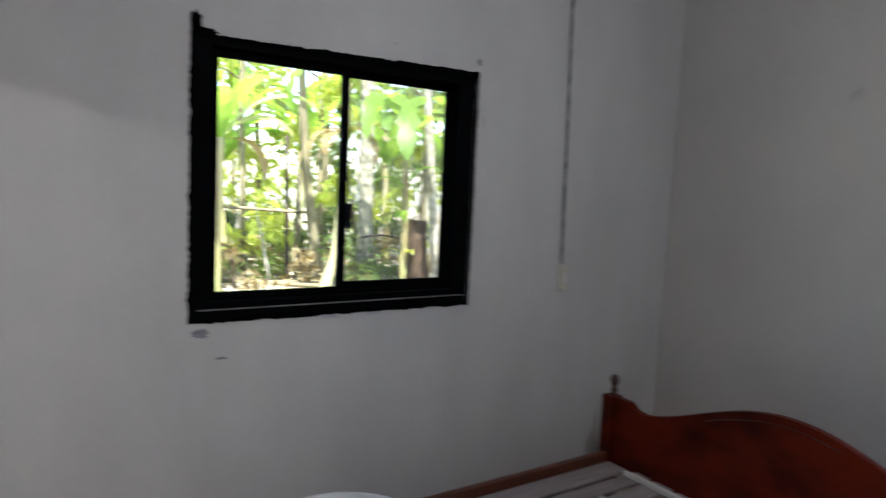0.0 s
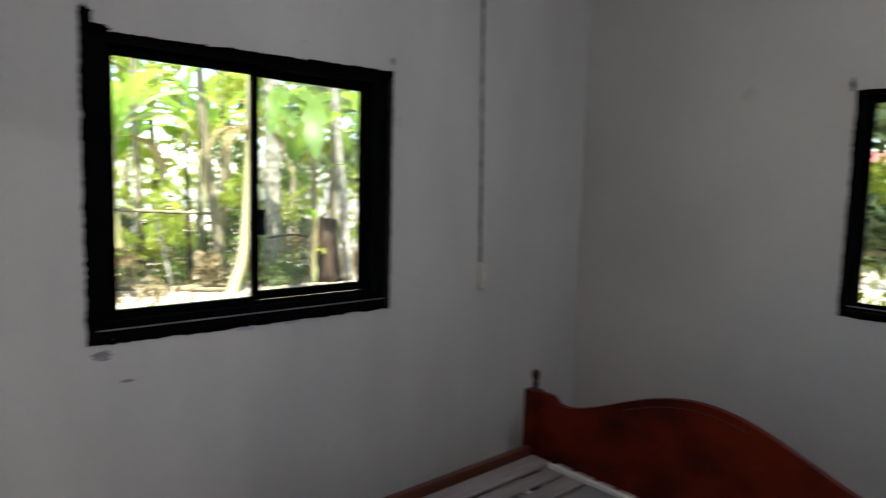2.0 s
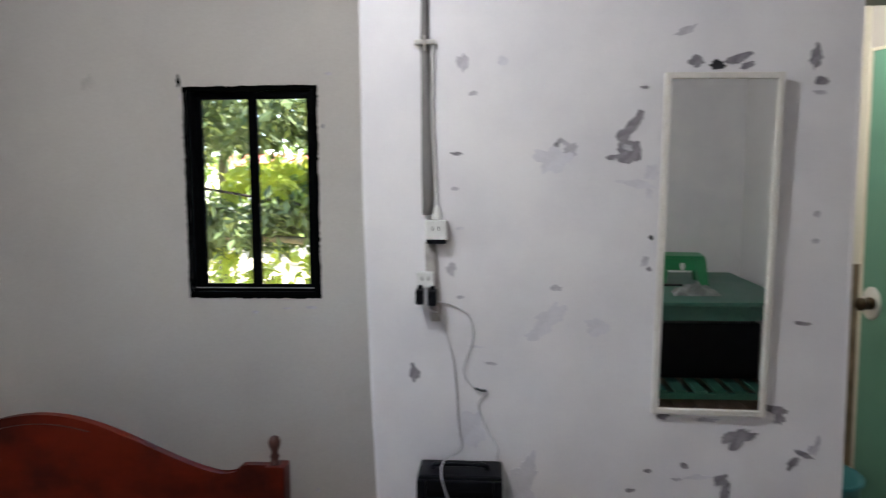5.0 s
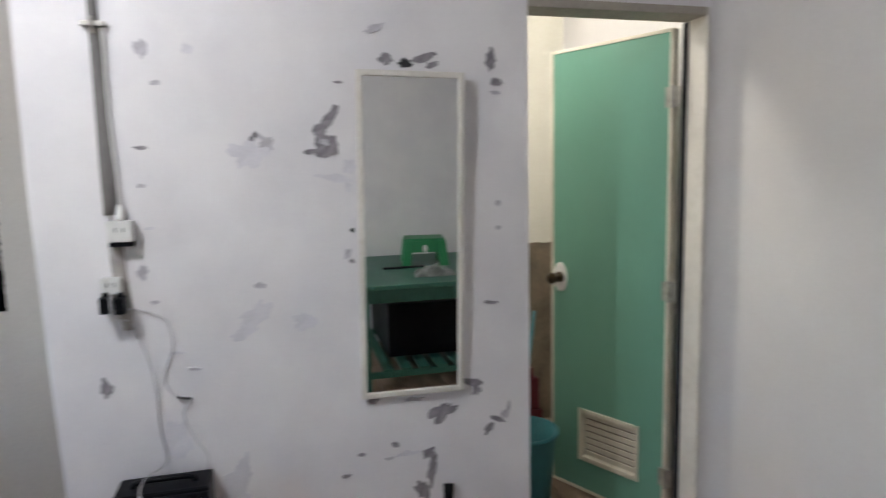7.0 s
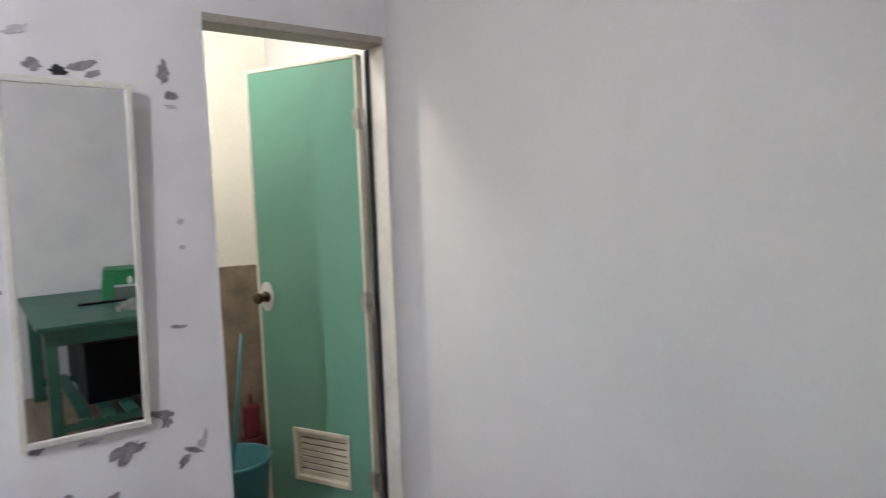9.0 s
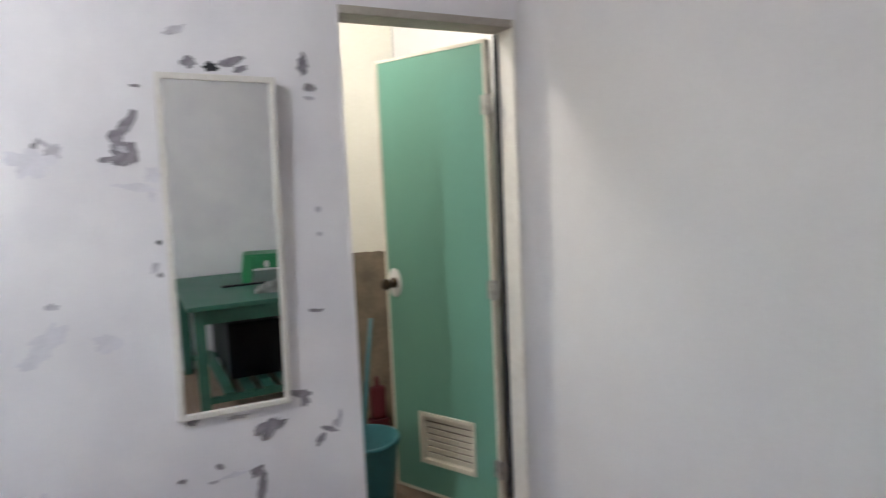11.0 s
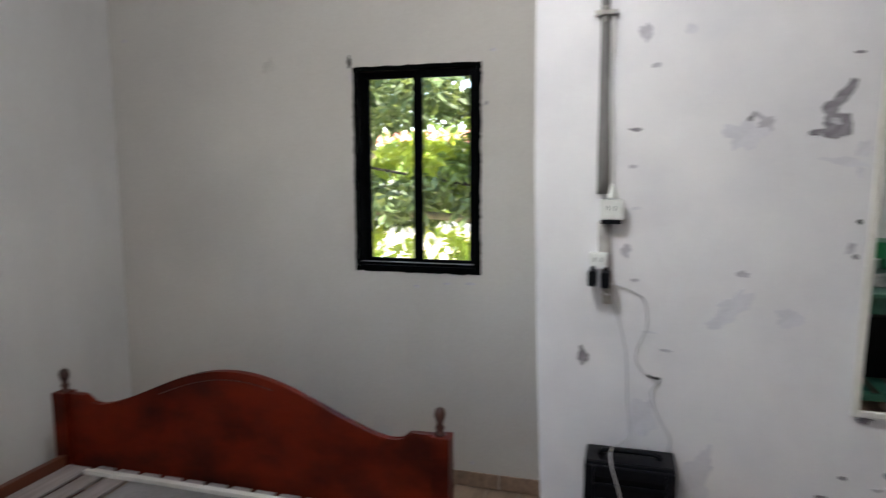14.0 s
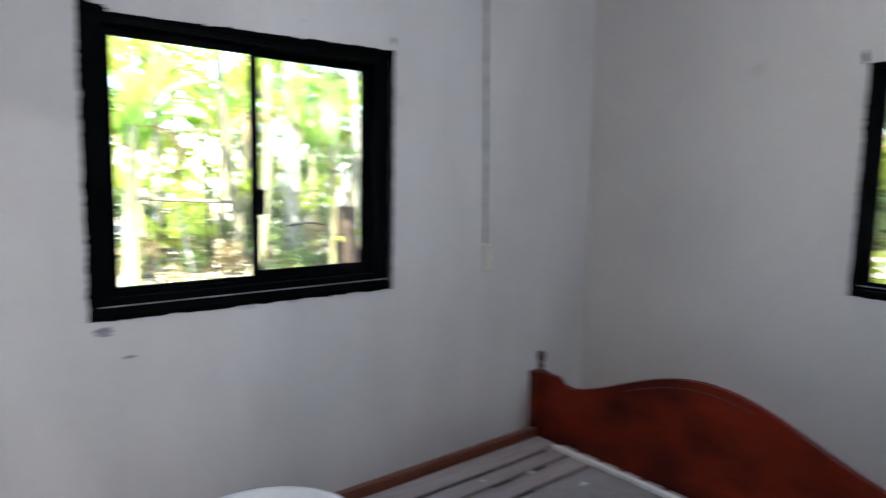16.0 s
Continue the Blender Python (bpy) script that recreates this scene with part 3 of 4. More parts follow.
edges = [2.527, 2.382, 2.271, 2.150, 2.04, 1.93, 1.82, 1.71, 1.60, 1.49, 1.38, 1.27, 1.16, 1.05, 0.94, 0.835]
for y1, y0 in zip(edges, edges[1:]):
    wpart("slat", box(FX + 0.052, HX - 0.017 if y1 < 2.5 else HX - 0.042, y0 + 0.013, y1 - 0.013, BZ - 0.011, BZ, 0.002), SLAT_WOOD, bed)
for x in (1.15, 1.75, 2.35):
    wpart("cross_bearer", box(x - 0.03, x + 0.03, 0.833, 2.529, BZ - 0.09, BZ - 0.0115, 0.002), DARK_WOOD, bed)

panel = thing("plywood_sheet", (1.8, 1.6, BZ), "dusty grey board with pale marks lying on the slats", "board")
wpart("board", box(1.02, 2.672, 0.98, 2.121, BZ + 0.0005, BZ + 0.010, 0.002), PLY, panel)
# uneven pale marks on the board and on two slats
PALE_MARK = material("pale_mark_surface", (0.55, 0.55, 0.56), 0.35, vary=0.1, scale=20)
PALE_MARKS = ((2.50, 2.04, 0.05, 0.022, 20), (2.44, 1.89, 0.05, 0.03, -30), (2.57, 1.79, 0.07, 0.025, 60), (2.47, 1.80, 0.025, 0.07, 15), (2.56, 1.67, 0.03, 0.08, 5), (2.36, 1.74, 0.05, 0.03, 40), (2.50, 1.58, 0.03, 0.06, -20), (2.28, 1.88, 0.04, 0.03, 0), (2.40, 1.65, 0.03, 0.05, 10))
for k, (x, y, w, h, a) in enumerate(PALE_MARKS):
    bm = slab(blob(w, h, 90 + k, 1.3), 0.002, "z")
    bm.transform(pose(x, y, BZ + 0.0105, 0, 0, a))
    wpart("paint_splash", bm, PALE_MARK, panel)
for x, y, w in ((2.42, 2.262, 0.05), (2.20, 2.33, 0.03)):
    bm = slab(blob(w, w * 0.45, 120 + w, 1.2), 0.002, "z")
    bm.transform(pose(x, y, BZ + 0.0012, 0, 0, 25))
    wpart("paint_splash", bm, PALE_MARK, bed, "pale mark on a slat")
rod = tagged(mesh("aluminium_strip", joined(box(2.682, 2.700, 0.95, 2.372, BZ + 0.0005, BZ + 0.020, 0.002), box(2.706, 2.720, 0.97, 2.352, BZ + 0.0005, BZ + 0.014, 0.002)), WHITE_FRAME), "pale aluminium strip lying across the bed below the headboard", "strip")
basin = tagged(mesh("basin", lathe([(0.0001, 0.0), (0.20, 0.0), (0.215, 0.006), (0.285, 0.180), (0.300, 0.187), (0.304, 0.183), (0.304, 0.191), (0.298, 0.196), (0.284, 0.191), (0.210, 0.012), (0.0001, 0.010)], 56,
               pose(1.17, 2.17, BZ + 0.0105)), WHITE_PLASTIC, True), "white plastic wash basin resting on the bed", "basin")

# ---- black box below the sockets ----
speaker = thing("speaker_box", (2.64, 0.15, 0), "black plastic loudspeaker box standing against the white wall", "speaker")
S0, S1, SX0, SX1, SZ = 0.012, 0.288, 2.585, 2.735, 0.600
wpart("cabinet", box(SX0 + 0.014, SX1, S0, S1, 0.0, SZ, 0.010), BLACK_PLASTIC, speaker)
for p0, p1, q0, q1 in ((S0, S0 + 0.03, 0.01, SZ - 0.01), (S1 - 0.03, S1, 0.01, SZ - 0.01), (S0 + 0.03, S1 - 0.03, SZ - 0.045, SZ - 0.01), (S0 + 0.03, S1 - 0.03, 0.01, 0.045)):
    wpart("front_frame", box(SX0, SX0 + 0.016, p0, p1, q0, q1, 0.004), BLACK_PLASTIC, speaker)
for k in range(10):
    z = 0.075 + k * 0.050
    wpart("rib", box(SX0 + 0.004, SX0 + 0.015, S0 + 0.032, S1 - 0.032, z, z + 0.007, 0.002), BLACK_PLASTIC, speaker)
wpart("carry_handle", tube(smooth_path([(2.66, 0.06, SZ - 0.004), (2.66, 0.07, SZ + 0.014), (2.66, 0.15, SZ + 0.018), (2.66, 0.23, SZ + 0.014), (2.66, 0.24, SZ - 0.004)]), 0.008), BLACK_PLASTIC, speaker, smooth=True)

# ---- conduit, switch and sockets ----
conduit_a = tagged(mesh("conduit", tube(smooth_path([(2.606, YA - 0.008, 2.47), (2.612, YA - 0.008, 2.2), (2.626, YA - 0.009, 1.70), (2.640, YA - 0.008, 1.17)]), 0.0075), PIPE_BLOTCHED, True), "thin grey cable conduit running down the wall", "conduit")
cap = tagged(mesh("cable_joint", lathe([(0.0001, 0), (0.010, 0), (0.016, 0.02), (0.018, 0.05), (0.010, 0.06), (0.0001, 0.06)], 16, pose(2.604, YA - 0.019, 2.455)), RED_PLASTIC, True), "red plastic cable joint on the conduit", "joint")
switch = thing("light_switch", (2.650, YA, 1.03), "cream surface-mounted light switch on the wall", "switch")
switch_body = wpart("switch_body", box(2.632, 2.670, YA - 0.024, YA - 0.001, 1.035, 1.160, 0.005), CREAM_PLASTIC, switch)
wpart("rocker", box(2.641, 2.661, YA - 0.030, YA - 0.023, 1.075, 1.120, 0.003), WHITE_PLASTIC, switch_body)

def flat_duct(rows):
    """A flat hose against the white wall: rows of (y, z, half width)."""
    bm = bmesh.new()
    rings = []
    for y, z, w in rows:
        rings.append([bm.verts.new((XC - 0.004 - 0.012 * math.sin(a), y + w * math.cos(a), z)) for a in [math.pi * j / 8 for j in range(9)]] + [bm.verts.new((XC + 0.001, y - w, z)), bm.verts.new((XC + 0.001, y + w, z))])
    n = len(rings[0])
    for a, b in zip(rings, rings[1:]):
        for j in range(n):
            bm.faces.new((a[j], a[(j + 1) % n], b[(j + 1) % n], b[j]))
    bm.faces.new(rings[0])
    bm.faces.new(rings[-1][::-1])
    return bm


tagged(mesh("cable_duct", flat_duct([(0.270 - 0.017 * k / 24 + 0.004 * noise.noise((k * 0.5, 0, 3)), 2.78 - 1.70 * k / 24, 0.011 + 0.009 * min(1, max(0, k - 8) / 9)) for k in range(20)]), GREY_PIPE, True), "grey flattened conduit hanging down the white wall", "conduit")
DUCT_END = material("dusty_duct_end", (0.42, 0.39, 0.37), 0.7, vary=0.15, scale=12)
tagged(mesh("duct_end", flat_duct([(0.252, 1.345, 0.020), (0.248, 1.27, 0.021), (0.240, 1.17, 0.021), (0.236, 1.10, 0.017), (0.234, 1.078, 0.014)]), DUCT_END, True), "pale open end of the conduit below the sockets", "conduit")
tagged(mesh("thin_pipe", tube(smooth_path([(XC - 0.012, 0.238, 2.00), (XC - 0.010, 0.240, 1.75), (XC - 0.012, 0.230, 1.52), (XC - 0.014, 0.228, 1.42)]), 0.004), WHITE_PLASTIC, True), "thin white cable running into the upper socket", "cable")
tagged(mesh("cable_clip", joined(box(XC - 0.024, XC - 0.001, 0.228, 0.296, 1.985, 2.000, 0.003), tube([(XC - 0.020, 0.262, 1.965), (XC - 0.026, 0.262, 2.012)], 0.006)), METAL), "steel saddle clip holding the conduit", "clip")
tagged(mesh("cable_gland", lathe([(0.0001, 0), (0.015, 0), (0.017, 0.010), (0.010, 0.030), (0.007, 0.046), (0.0001, 0.046)], 16, pose(XC - 0.020, 0.228, 1.4185)), WHITE_PLASTIC, True), "white cable gland on top of the socket", "gland")


def socket_box(name, y, z, w, h, d, label):
    s = thing(name, (XC, y, z), label, "socket", group="wall sockets")
    body = wpart("socket_body", box(XC - d, XC - 0.001, y - w / 2, y + w / 2, z - h / 2, z + h / 2, 0.005), WHITE_PLASTIC, s)
    for dy in (-0.010, 0.010):
        wpart("slot", box(XC - d - 0.0005, XC - d + 0.004, y + dy - 0.0015, y + dy + 0.0015, z - 0.002, z + 0.012), BLACK_PLASTIC, body)
    return s


up = socket_box("wall_socket", 0.229, 1.386, 0.072, 0.064, 0.045, "white surface-mounted socket below a thin cable")
# shadow under the socket, modelled as a black block
wpart("base_shadow_gap", box(XC - 0.040, XC - 0.001, 0.197, 0.261, 1.340, 1.3535, 0.002), BLACK_PLASTIC, up, "black block for the shadow gap under the socket")
low = socket_box("wall_socket", 0.266, 1.221, 0.056, 0.052, 0.040, "white surface-mounted socket with plugged-in chargers")
for k, (y0, y1, z0, z1) in enumerate(((0.268, 0.296, 1.142, 1.193), (0.226, 0.256, 1.138, 1.190))):
    plug = tagged(mesh("charger_plug", joined(box(XC - 0.072, XC - 0.018, y0, y1, z0, z1, 0.007), box(XC - 0.050, XC - 0.034, (y0 + y1) / 2 - 0.007, (y0 + y1) / 2 + 0.007, z1 - 0.002, z1 + 0.012, 0.003)), BLACK_PLASTIC), "black plug hanging below the lower socket", "plug", group="plugs")


def cord(name, points, r, mat, label):
    return tagged(mesh(name, tube(smooth_path(points, 10), r, 8), mat, True), label, "cable")


DARK_CORD = material("dark_cord_sleeve", (0.02, 0.02, 0.022), 0.5)
cord("power_cord", [(XC - 0.040, 0.240, 1.150), (XC - 0.008, 0.202, 1.139), (XC - 0.006, 0.150, 1.118), (XC - 0.006, 0.118, 1.090), (XC - 0.006, 0.110, 1.013), (XC - 0.006, 0.138, 0.930), (XC - 0.006, 0.138, 0.890), (XC - 0.006, 0.106, 0.850),
                    (XC - 0.010, 0.064, 0.841), (XC - 0.006, 0.091, 0.790), (XC - 0.006, 0.063, 0.707), (XC - 0.006, 0.026, 0.643), (XC - 0.006, 0.030, 0.600)], 0.0024, GREY_CORD, "thin white power cord curling down the wall")
cord("cord_tie", [(XC - 0.010, 0.104, 0.850), (XC - 0.012, 0.084, 0.843), (XC - 0.013, 0.064, 0.842)], 0.0042, DARK_CORD, "black tie round the bend of the cord")
cord("charging_cord", [(XC - 0.062, 0.262, 1.200), (XC - 0.078, 0.261, 1.185), (XC - 0.078, 0.258, 1.145), (XC - 0.030, 0.245, 1.115), (XC - 0.008, 0.220, 1.090), (XC - 0.006, 0.174, 0.932), (XC - 0.006, 0.161, 0.734), (XC - 0.008, 0.150, 0.640), (2.66, 0.205, 0.623), (2.577, 0.205, 0.604), (2.572, 0.180, 0.52), (2.574, 0.140, 0.36), (2.57, 0.130, 0.02)], 0.0028, GREY_CORD, "white cord draped over the black box")
stick = tagged(mesh("umbrella", joined(tube([(2.60, -0.74, 0.0), (2.715, -0.775, 0.36)], [0.020, 0.026]), tube([(2.715, -0.775, 0.36), (2.735, -0.782, 0.425)], [0.016, 0.020])), BLACK_PLASTIC, True), "black folded umbrella leaning on the white wall", "umbrella")

# ---- table behind the camera, seen in the mirror ----
table = thing("table", (0.2, -1.3, 0), "green painted wooden table with a slatted lower shelf", "table")
TX0, TX1, TY0, TY1, TZ = -0.38, 0.80, -1.84, -0.695, 0.745
wpart("tabletop", box(TX0, TX1, TY0, TY1, TZ - 0.028, TZ, 0.004), TABLE_GREEN, table)
for x in (TX0 + 0.06, TX1 - 0.07):
    for y in (TY0 + 0.06, TY1 - 0.07):
        wpart("leg", box(x - 0.032, x + 0.032, y - 0.032, y + 0.032, 0, TZ - 0.028, 0.004), TABLE_GREEN, table)
wpart("apron", box(TX1 - 0.085, TX1 - 0.060, TY0 + 0.09, TY1 - 0.10, TZ - 0.13, TZ - 0.029, 0.002), TABLE_GREEN, table)
wpart("apron", box(TX0 + 0.09, TX1 - 0.10, TY1 - 0.085, TY1 - 0.060, TZ - 0.13, TZ - 0.029, 0.002), TABLE_GREEN, table)
for x in (TX0 + 0.06, TX1 - 0.07):
    wpart("shelf_bearer", box(x - 0.015, x + 0.015, TY0 + 0.092, TY1 - 0.102, 0.10, 0.14, 0.002), TABLE_GREEN, table)
for k in range(7):
    y = TY0 + 0.14 + k * 0.125
    wpart("shelf_slat", box(TX0 + 0.045, TX1 - 0.055, y, y + 0.070, 0.1405, 0.158, 0.002), TABLE_GREEN, table)

# added black block that makes the unlit space under the tabletop dark
shade_block = tagged(mesh("table_shade_block", box(-0.30, 0.50, -1.74, -0.96, 0.1585, 0.540, 0.012), BLACK_PLASTIC), "black block standing in for the shade under the green table", "box")
stool = thing("stool", (0.05, -1.33, TZ), "small green plastic step stool standing on the table", "stool", turn=8)
part("seat", box(-0.115, 0.115, -0.15, 0.15, 0.185, 0.205, 0.008), STOOL_GREEN, stool)
for s in (-1, 1):
    for u in (-1, 1):
        bm = box(-0.03, 0.03, -0.035, 0.035, 0, 0.19, 0.006)
        for v in bm.verts:
            v.co.x += s * (0.115 - 0.25 * v.co.z * 0.5)
            v.co.y += u * (0.145 - 0.25 * v.co.z * 0.5)
        part("leg", bm, STOOL_GREEN, stool)
    bm = box(-0.006, 0.006, -0.12, 0.12, 0.10, 0.188, 0.003)
    bm.transform(Matrix.Translation((s * 0.105, 0, 0)))
    part("skirt", bm, STOOL_GREEN, stool)
bm = lathe([(0.0001, 0), (0.020, 0), (0.020, 0.002), (0.0001, 0.002)], 24, Matrix.Diagonal((1.4, 0.9, 1, 1)))
bm.transform(pose(0.1135, 0, 0.13, 0, 90, 0))
part("sticker", bm, WHITE_PLASTIC, stool, "plain white oval sticker")


def crumpled(name, place, sx, sy, sz, seed, mat, label, category):
    bm = bmesh.new()
    bmesh.ops.create_grid(bm, x_segments=26, y_segments=26, size=0.5)
    for v in bm.verts:
        r = max(abs(v.co.x), abs(v.co.y)) * 2
        h = max(0.0, 1 - r ** 3) * (0.45 + 0.75 * abs(noise.noise((v.co.x * 5 + seed, v.co.y * 5, seed))))
        v.co = Vector((v.co.x * sx * (1 + 0.25 * noise.noise((v.co.y * 4, seed, 0))), v.co.y * sy * (1 + 0.25 * noise.noise((v.co.x * 4, 0, seed))), 0.002 + h * sz))
    bm.transform(pose(*place))
    return tagged(mesh(name, bm, mat, True), label, category)


CLOTH = material("grey_white_cloth", (0.30, 0.31, 0.30), 0.85, vary=0.3, scale=16, bump=0.3)
crumpled("cloth", (0.52, -1.29, TZ), 0.17, 0.27, 0.09, 4, CLOTH, "crumpled white cloth lying on the green table", "cloth")
tagged(mesh("ruler", box(0.20, 0.24, -1.30, -0.98, TZ + 0.0005, TZ + 0.012, 0.003), BLACK_PLASTIC), "thin dark stick lying on the green table", "stick")

# ---- bathroom ----
cem = tagged(mesh("bathroom_dado", slab(ragged([(YD + 0.002, 0.0), (CORNER_Y - 2 * T - 0.004, 0.0), (CORNER_Y - 2 * T - 0.004, 1.115), (YD + 0.002, 1.115)], 5, 0.012, 0.03), 0.012), BATH_CEMENT), "bare brown cement band low on the bathroom wall", "wall finish", kind="structure")
cem.location.x = 4.193
bucket = thing("bucket", (3.26, -1.28, 0), "teal plastic bucket standing on the bathroom floor", "bucket")
part("pail", lathe([(0.0001, 0.0), (0.115, 0.0), (0.120, 0.004), (0.155, 0.345), (0.166, 0.350), (0.166, 0.362), (0.158, 0.366), (0.150, 0.360), (0.114, 0.012), (0.0001, 0.012)], 40), TEAL, bucket, smooth=True)
part("bail", tube(smooth_path([(0, -0.160, 0.345), (0.05, -0.150, 0.27), (0.085, 0, 0.245), (0.05, 0.150, 0.27), (0, 0.160, 0.345)]), 0.003), METAL, bucket, "thin wire bail", True)
stick = tagged(mesh("plastic_stick", tube([(3.315, -1.245, 0.020), (3.350, -1.320, 0.42), (3.392, -1.395, 0.88)], [0.008, 0.009, 0.009]), TEAL, True), "teal plastic stick standing in the bucket", "stick")
brush = thing("floor_brush", (4.12, -1.68, 0), "red floor brush standing against the bathroom wall", "brush")
wpart("bristles", box(4.085, 4.155, -1.74, -1.62, 0.0, 0.10, 0.006), RED_DARK, brush, "dark red bristles")
wpart("brush_head", box(4.09, 4.15, -1.725, -1.635, 0.1005, 0.30, 0.018), RED_DARK, brush)
wpart("socket", tube([(4.12, -1.68, 0.30), (4.12, -1.68, 0.36)], [0.016, 0.012]), RED_DARK, brush)

# ---- lamps ----


def bulb(name, place, top, label, colour):
    b = thing(name, (place[0], place[1], top), label, "lamp")
    wpart("holder", lathe([(0.0001, 0), (0.045, 0), (0.045, -0.012), (0.022, -0.020), (0.022, -0.050), (0.0001, -0.050)], 24, Matrix.Translation((place[0], place[1], top))), WHITE_PLASTIC, b, smooth=True)
    wpart("bulb", lathe([(0.0001, 0.0), (0.014, 0.0), (0.020, -0.015), (0.026, -0.030), (0.020, -0.046), (0.0001, -0.052)], 20, Matrix.Translation((place[0], place[1], top - 0.05))), glow_material(name + "_glow", colour, 8), b, smooth=True)


bulb("ceiling_lamp", (LAMP[0], LAMP[1]), LAMP[2] + 0.12, "white bulb in a plain holder on the ceiling", (0.95, 0.97, 1.0))
bulb("hall_lamp", (HALL_LAMP[0], HALL_LAMP[1]), TOP, "bulb in a plain holder on the hall ceiling", (1.0, 0.95, 0.88))
bulb("bathroom_lamp", (BATH_LAMP[0], BATH_LAMP[1]), TOP, "bulb in a plain holder on the bathroom ceiling", (1.0, 0.9, 0.7))

# ---- outside ----
bm = bmesh.new()
bmesh.ops.create_grid(bm, x_segments=90, y_segments=90, size=40)
for v in bm.verts:
    d = max(abs(v.co.x - 1.5) - 3.4, abs(v.co.y - 0.5) - 3.2, 0)
    v.co.z = -0.22 + min(d, 3) * 0.05 * noise.noise((v.co.x * 0.4, v.co.y * 0.4, 2)) + min(d, 6) * 0.012
ground = tagged(mesh("ground", bm, SOIL, True), "pale sunlit soil strewn with dry leaves", "ground", kind="structure")


def leaf_cloud(name, centres, count, size, mat, seed, label, category, kind="stuff"):
    """Many small folded leaves scattered in ellipsoid clumps (x, y, z, rx, ry, rz)."""
    rng = np.random.default_rng(seed)
    verts, faces = [], []
    for c in centres:
        for _ in range(count):
            v = rng.normal(size=3)
            v *= rng.random() ** 0.4 / np.linalg.norm(v)
            p = np.array(c[:3]) + v * np.array(c[3:])
            d = rng.normal(size=3)
            d[2] -= 0.5
            d /= np.linalg.norm(d)
            s = np.cross(d, rng.normal(size=3))
            s /= np.linalg.norm(s)
            n = np.cross(d, s)
            length = size * rng.uniform(0.6, 1.4)
            w = length * rng.uniform(0.16, 0.26)
            b = len(verts)
            for a, u, h in ((0, 0, 0), (0.45, 1, 0.10), (1, 0, 0.02), (0.45, -1, 0.10), (0.5, 0, 0)):
                verts.append(tuple(p + d * a * length + s * u * w + n * h * length))
            faces += [(b, b + 1, b + 4), (b + 1, b + 2, b + 4), (b + 2, b + 3, b + 4), (b + 3, b, b + 4)]
    data = bpy.data.meshes.new(name)
    data.from_pydata(verts, [], faces)
    data.materials.append(mat)
    ob = new(name, data)
    return tagged(ob, label, category, kind=kind)


def banana_leaf(length, width, droop, lift, seed):
    """One broad leaf along +x from the origin, arching down, with a folded midrib and torn edges."""
    rng = random.Random(seed)
    bm = bmesh.new()
    n, m = 26, 4
    x = z = 0.0
    angle = lift
    rows = []
    for k in range(n + 1):
        u = k / n
        half = 0.5 * width * (math.sin(math.pi * min(1, u * 0.97 + 0.03)) ** 0.55) * (0.12 + 0.88 * min(1, u * 6))
        tear = rng.uniform(0.45, 0.75) if rng.random() < 0.38 else 1.0
        row = []
        for j in range(-m, m + 1):
            v = j / m
            row.append(bm.verts.new((x, v * half * tear, z + abs(v) * half * 0.30 - 0.02 * abs(v) * rng.random())))
        rows.append(row)
        angle -= droop / n * (0.4 + 1.4 * u)
        x += length / n * math.cos(angle)
        z += length / n * math.sin(angle)
    for a, b in zip(rows, rows[1:]):
        for j in range(2 * m):
            bm.faces.new((a[j], a[j + 1], b[j + 1], b[j]))
    return bm


def banana_plant(place, height, leaves, seed, spread=1.0, label="banana plant with broad arching leaves in the garden"):
    rng = random.Random(seed)
    plant = thing("banana_plant", place, label, "plant", group="banana plants outside")
    lean = (rng.uniform(-0.08, 0.08), rng.uniform(-0.08, 0.08))
    pts = [(lean[0] * height * k / 6, lean[1] * height * k / 6, height * k / 6) for k in range(7)]
    part("stem", tube(pts, [0.085 - 0.045 * k / 6 for k in range(7)], 14), STEM, plant, smooth=True)
    for k in range(leaves):
        turn = k * 137.5 + rng.uniform(-20, 20)
        bm = banana_leaf(rng.uniform(1.6, 2.4) * spread, rng.uniform(0.34, 0.50) * spread, rng.uniform(1.1, 2.1), rng.uniform(0.85, 1.45), seed * 31 + k)
        bm.transform(pose(pts[-1][0], pts[-1][1], height - 0.05 - 0.05 * rng.random(), 0, 0, turn))
        part("leaf", bm, LEAF_DRY if k == leaves - 1 and seed % 2 else LEAF_BANANA, plant, smooth=True)
    return plant


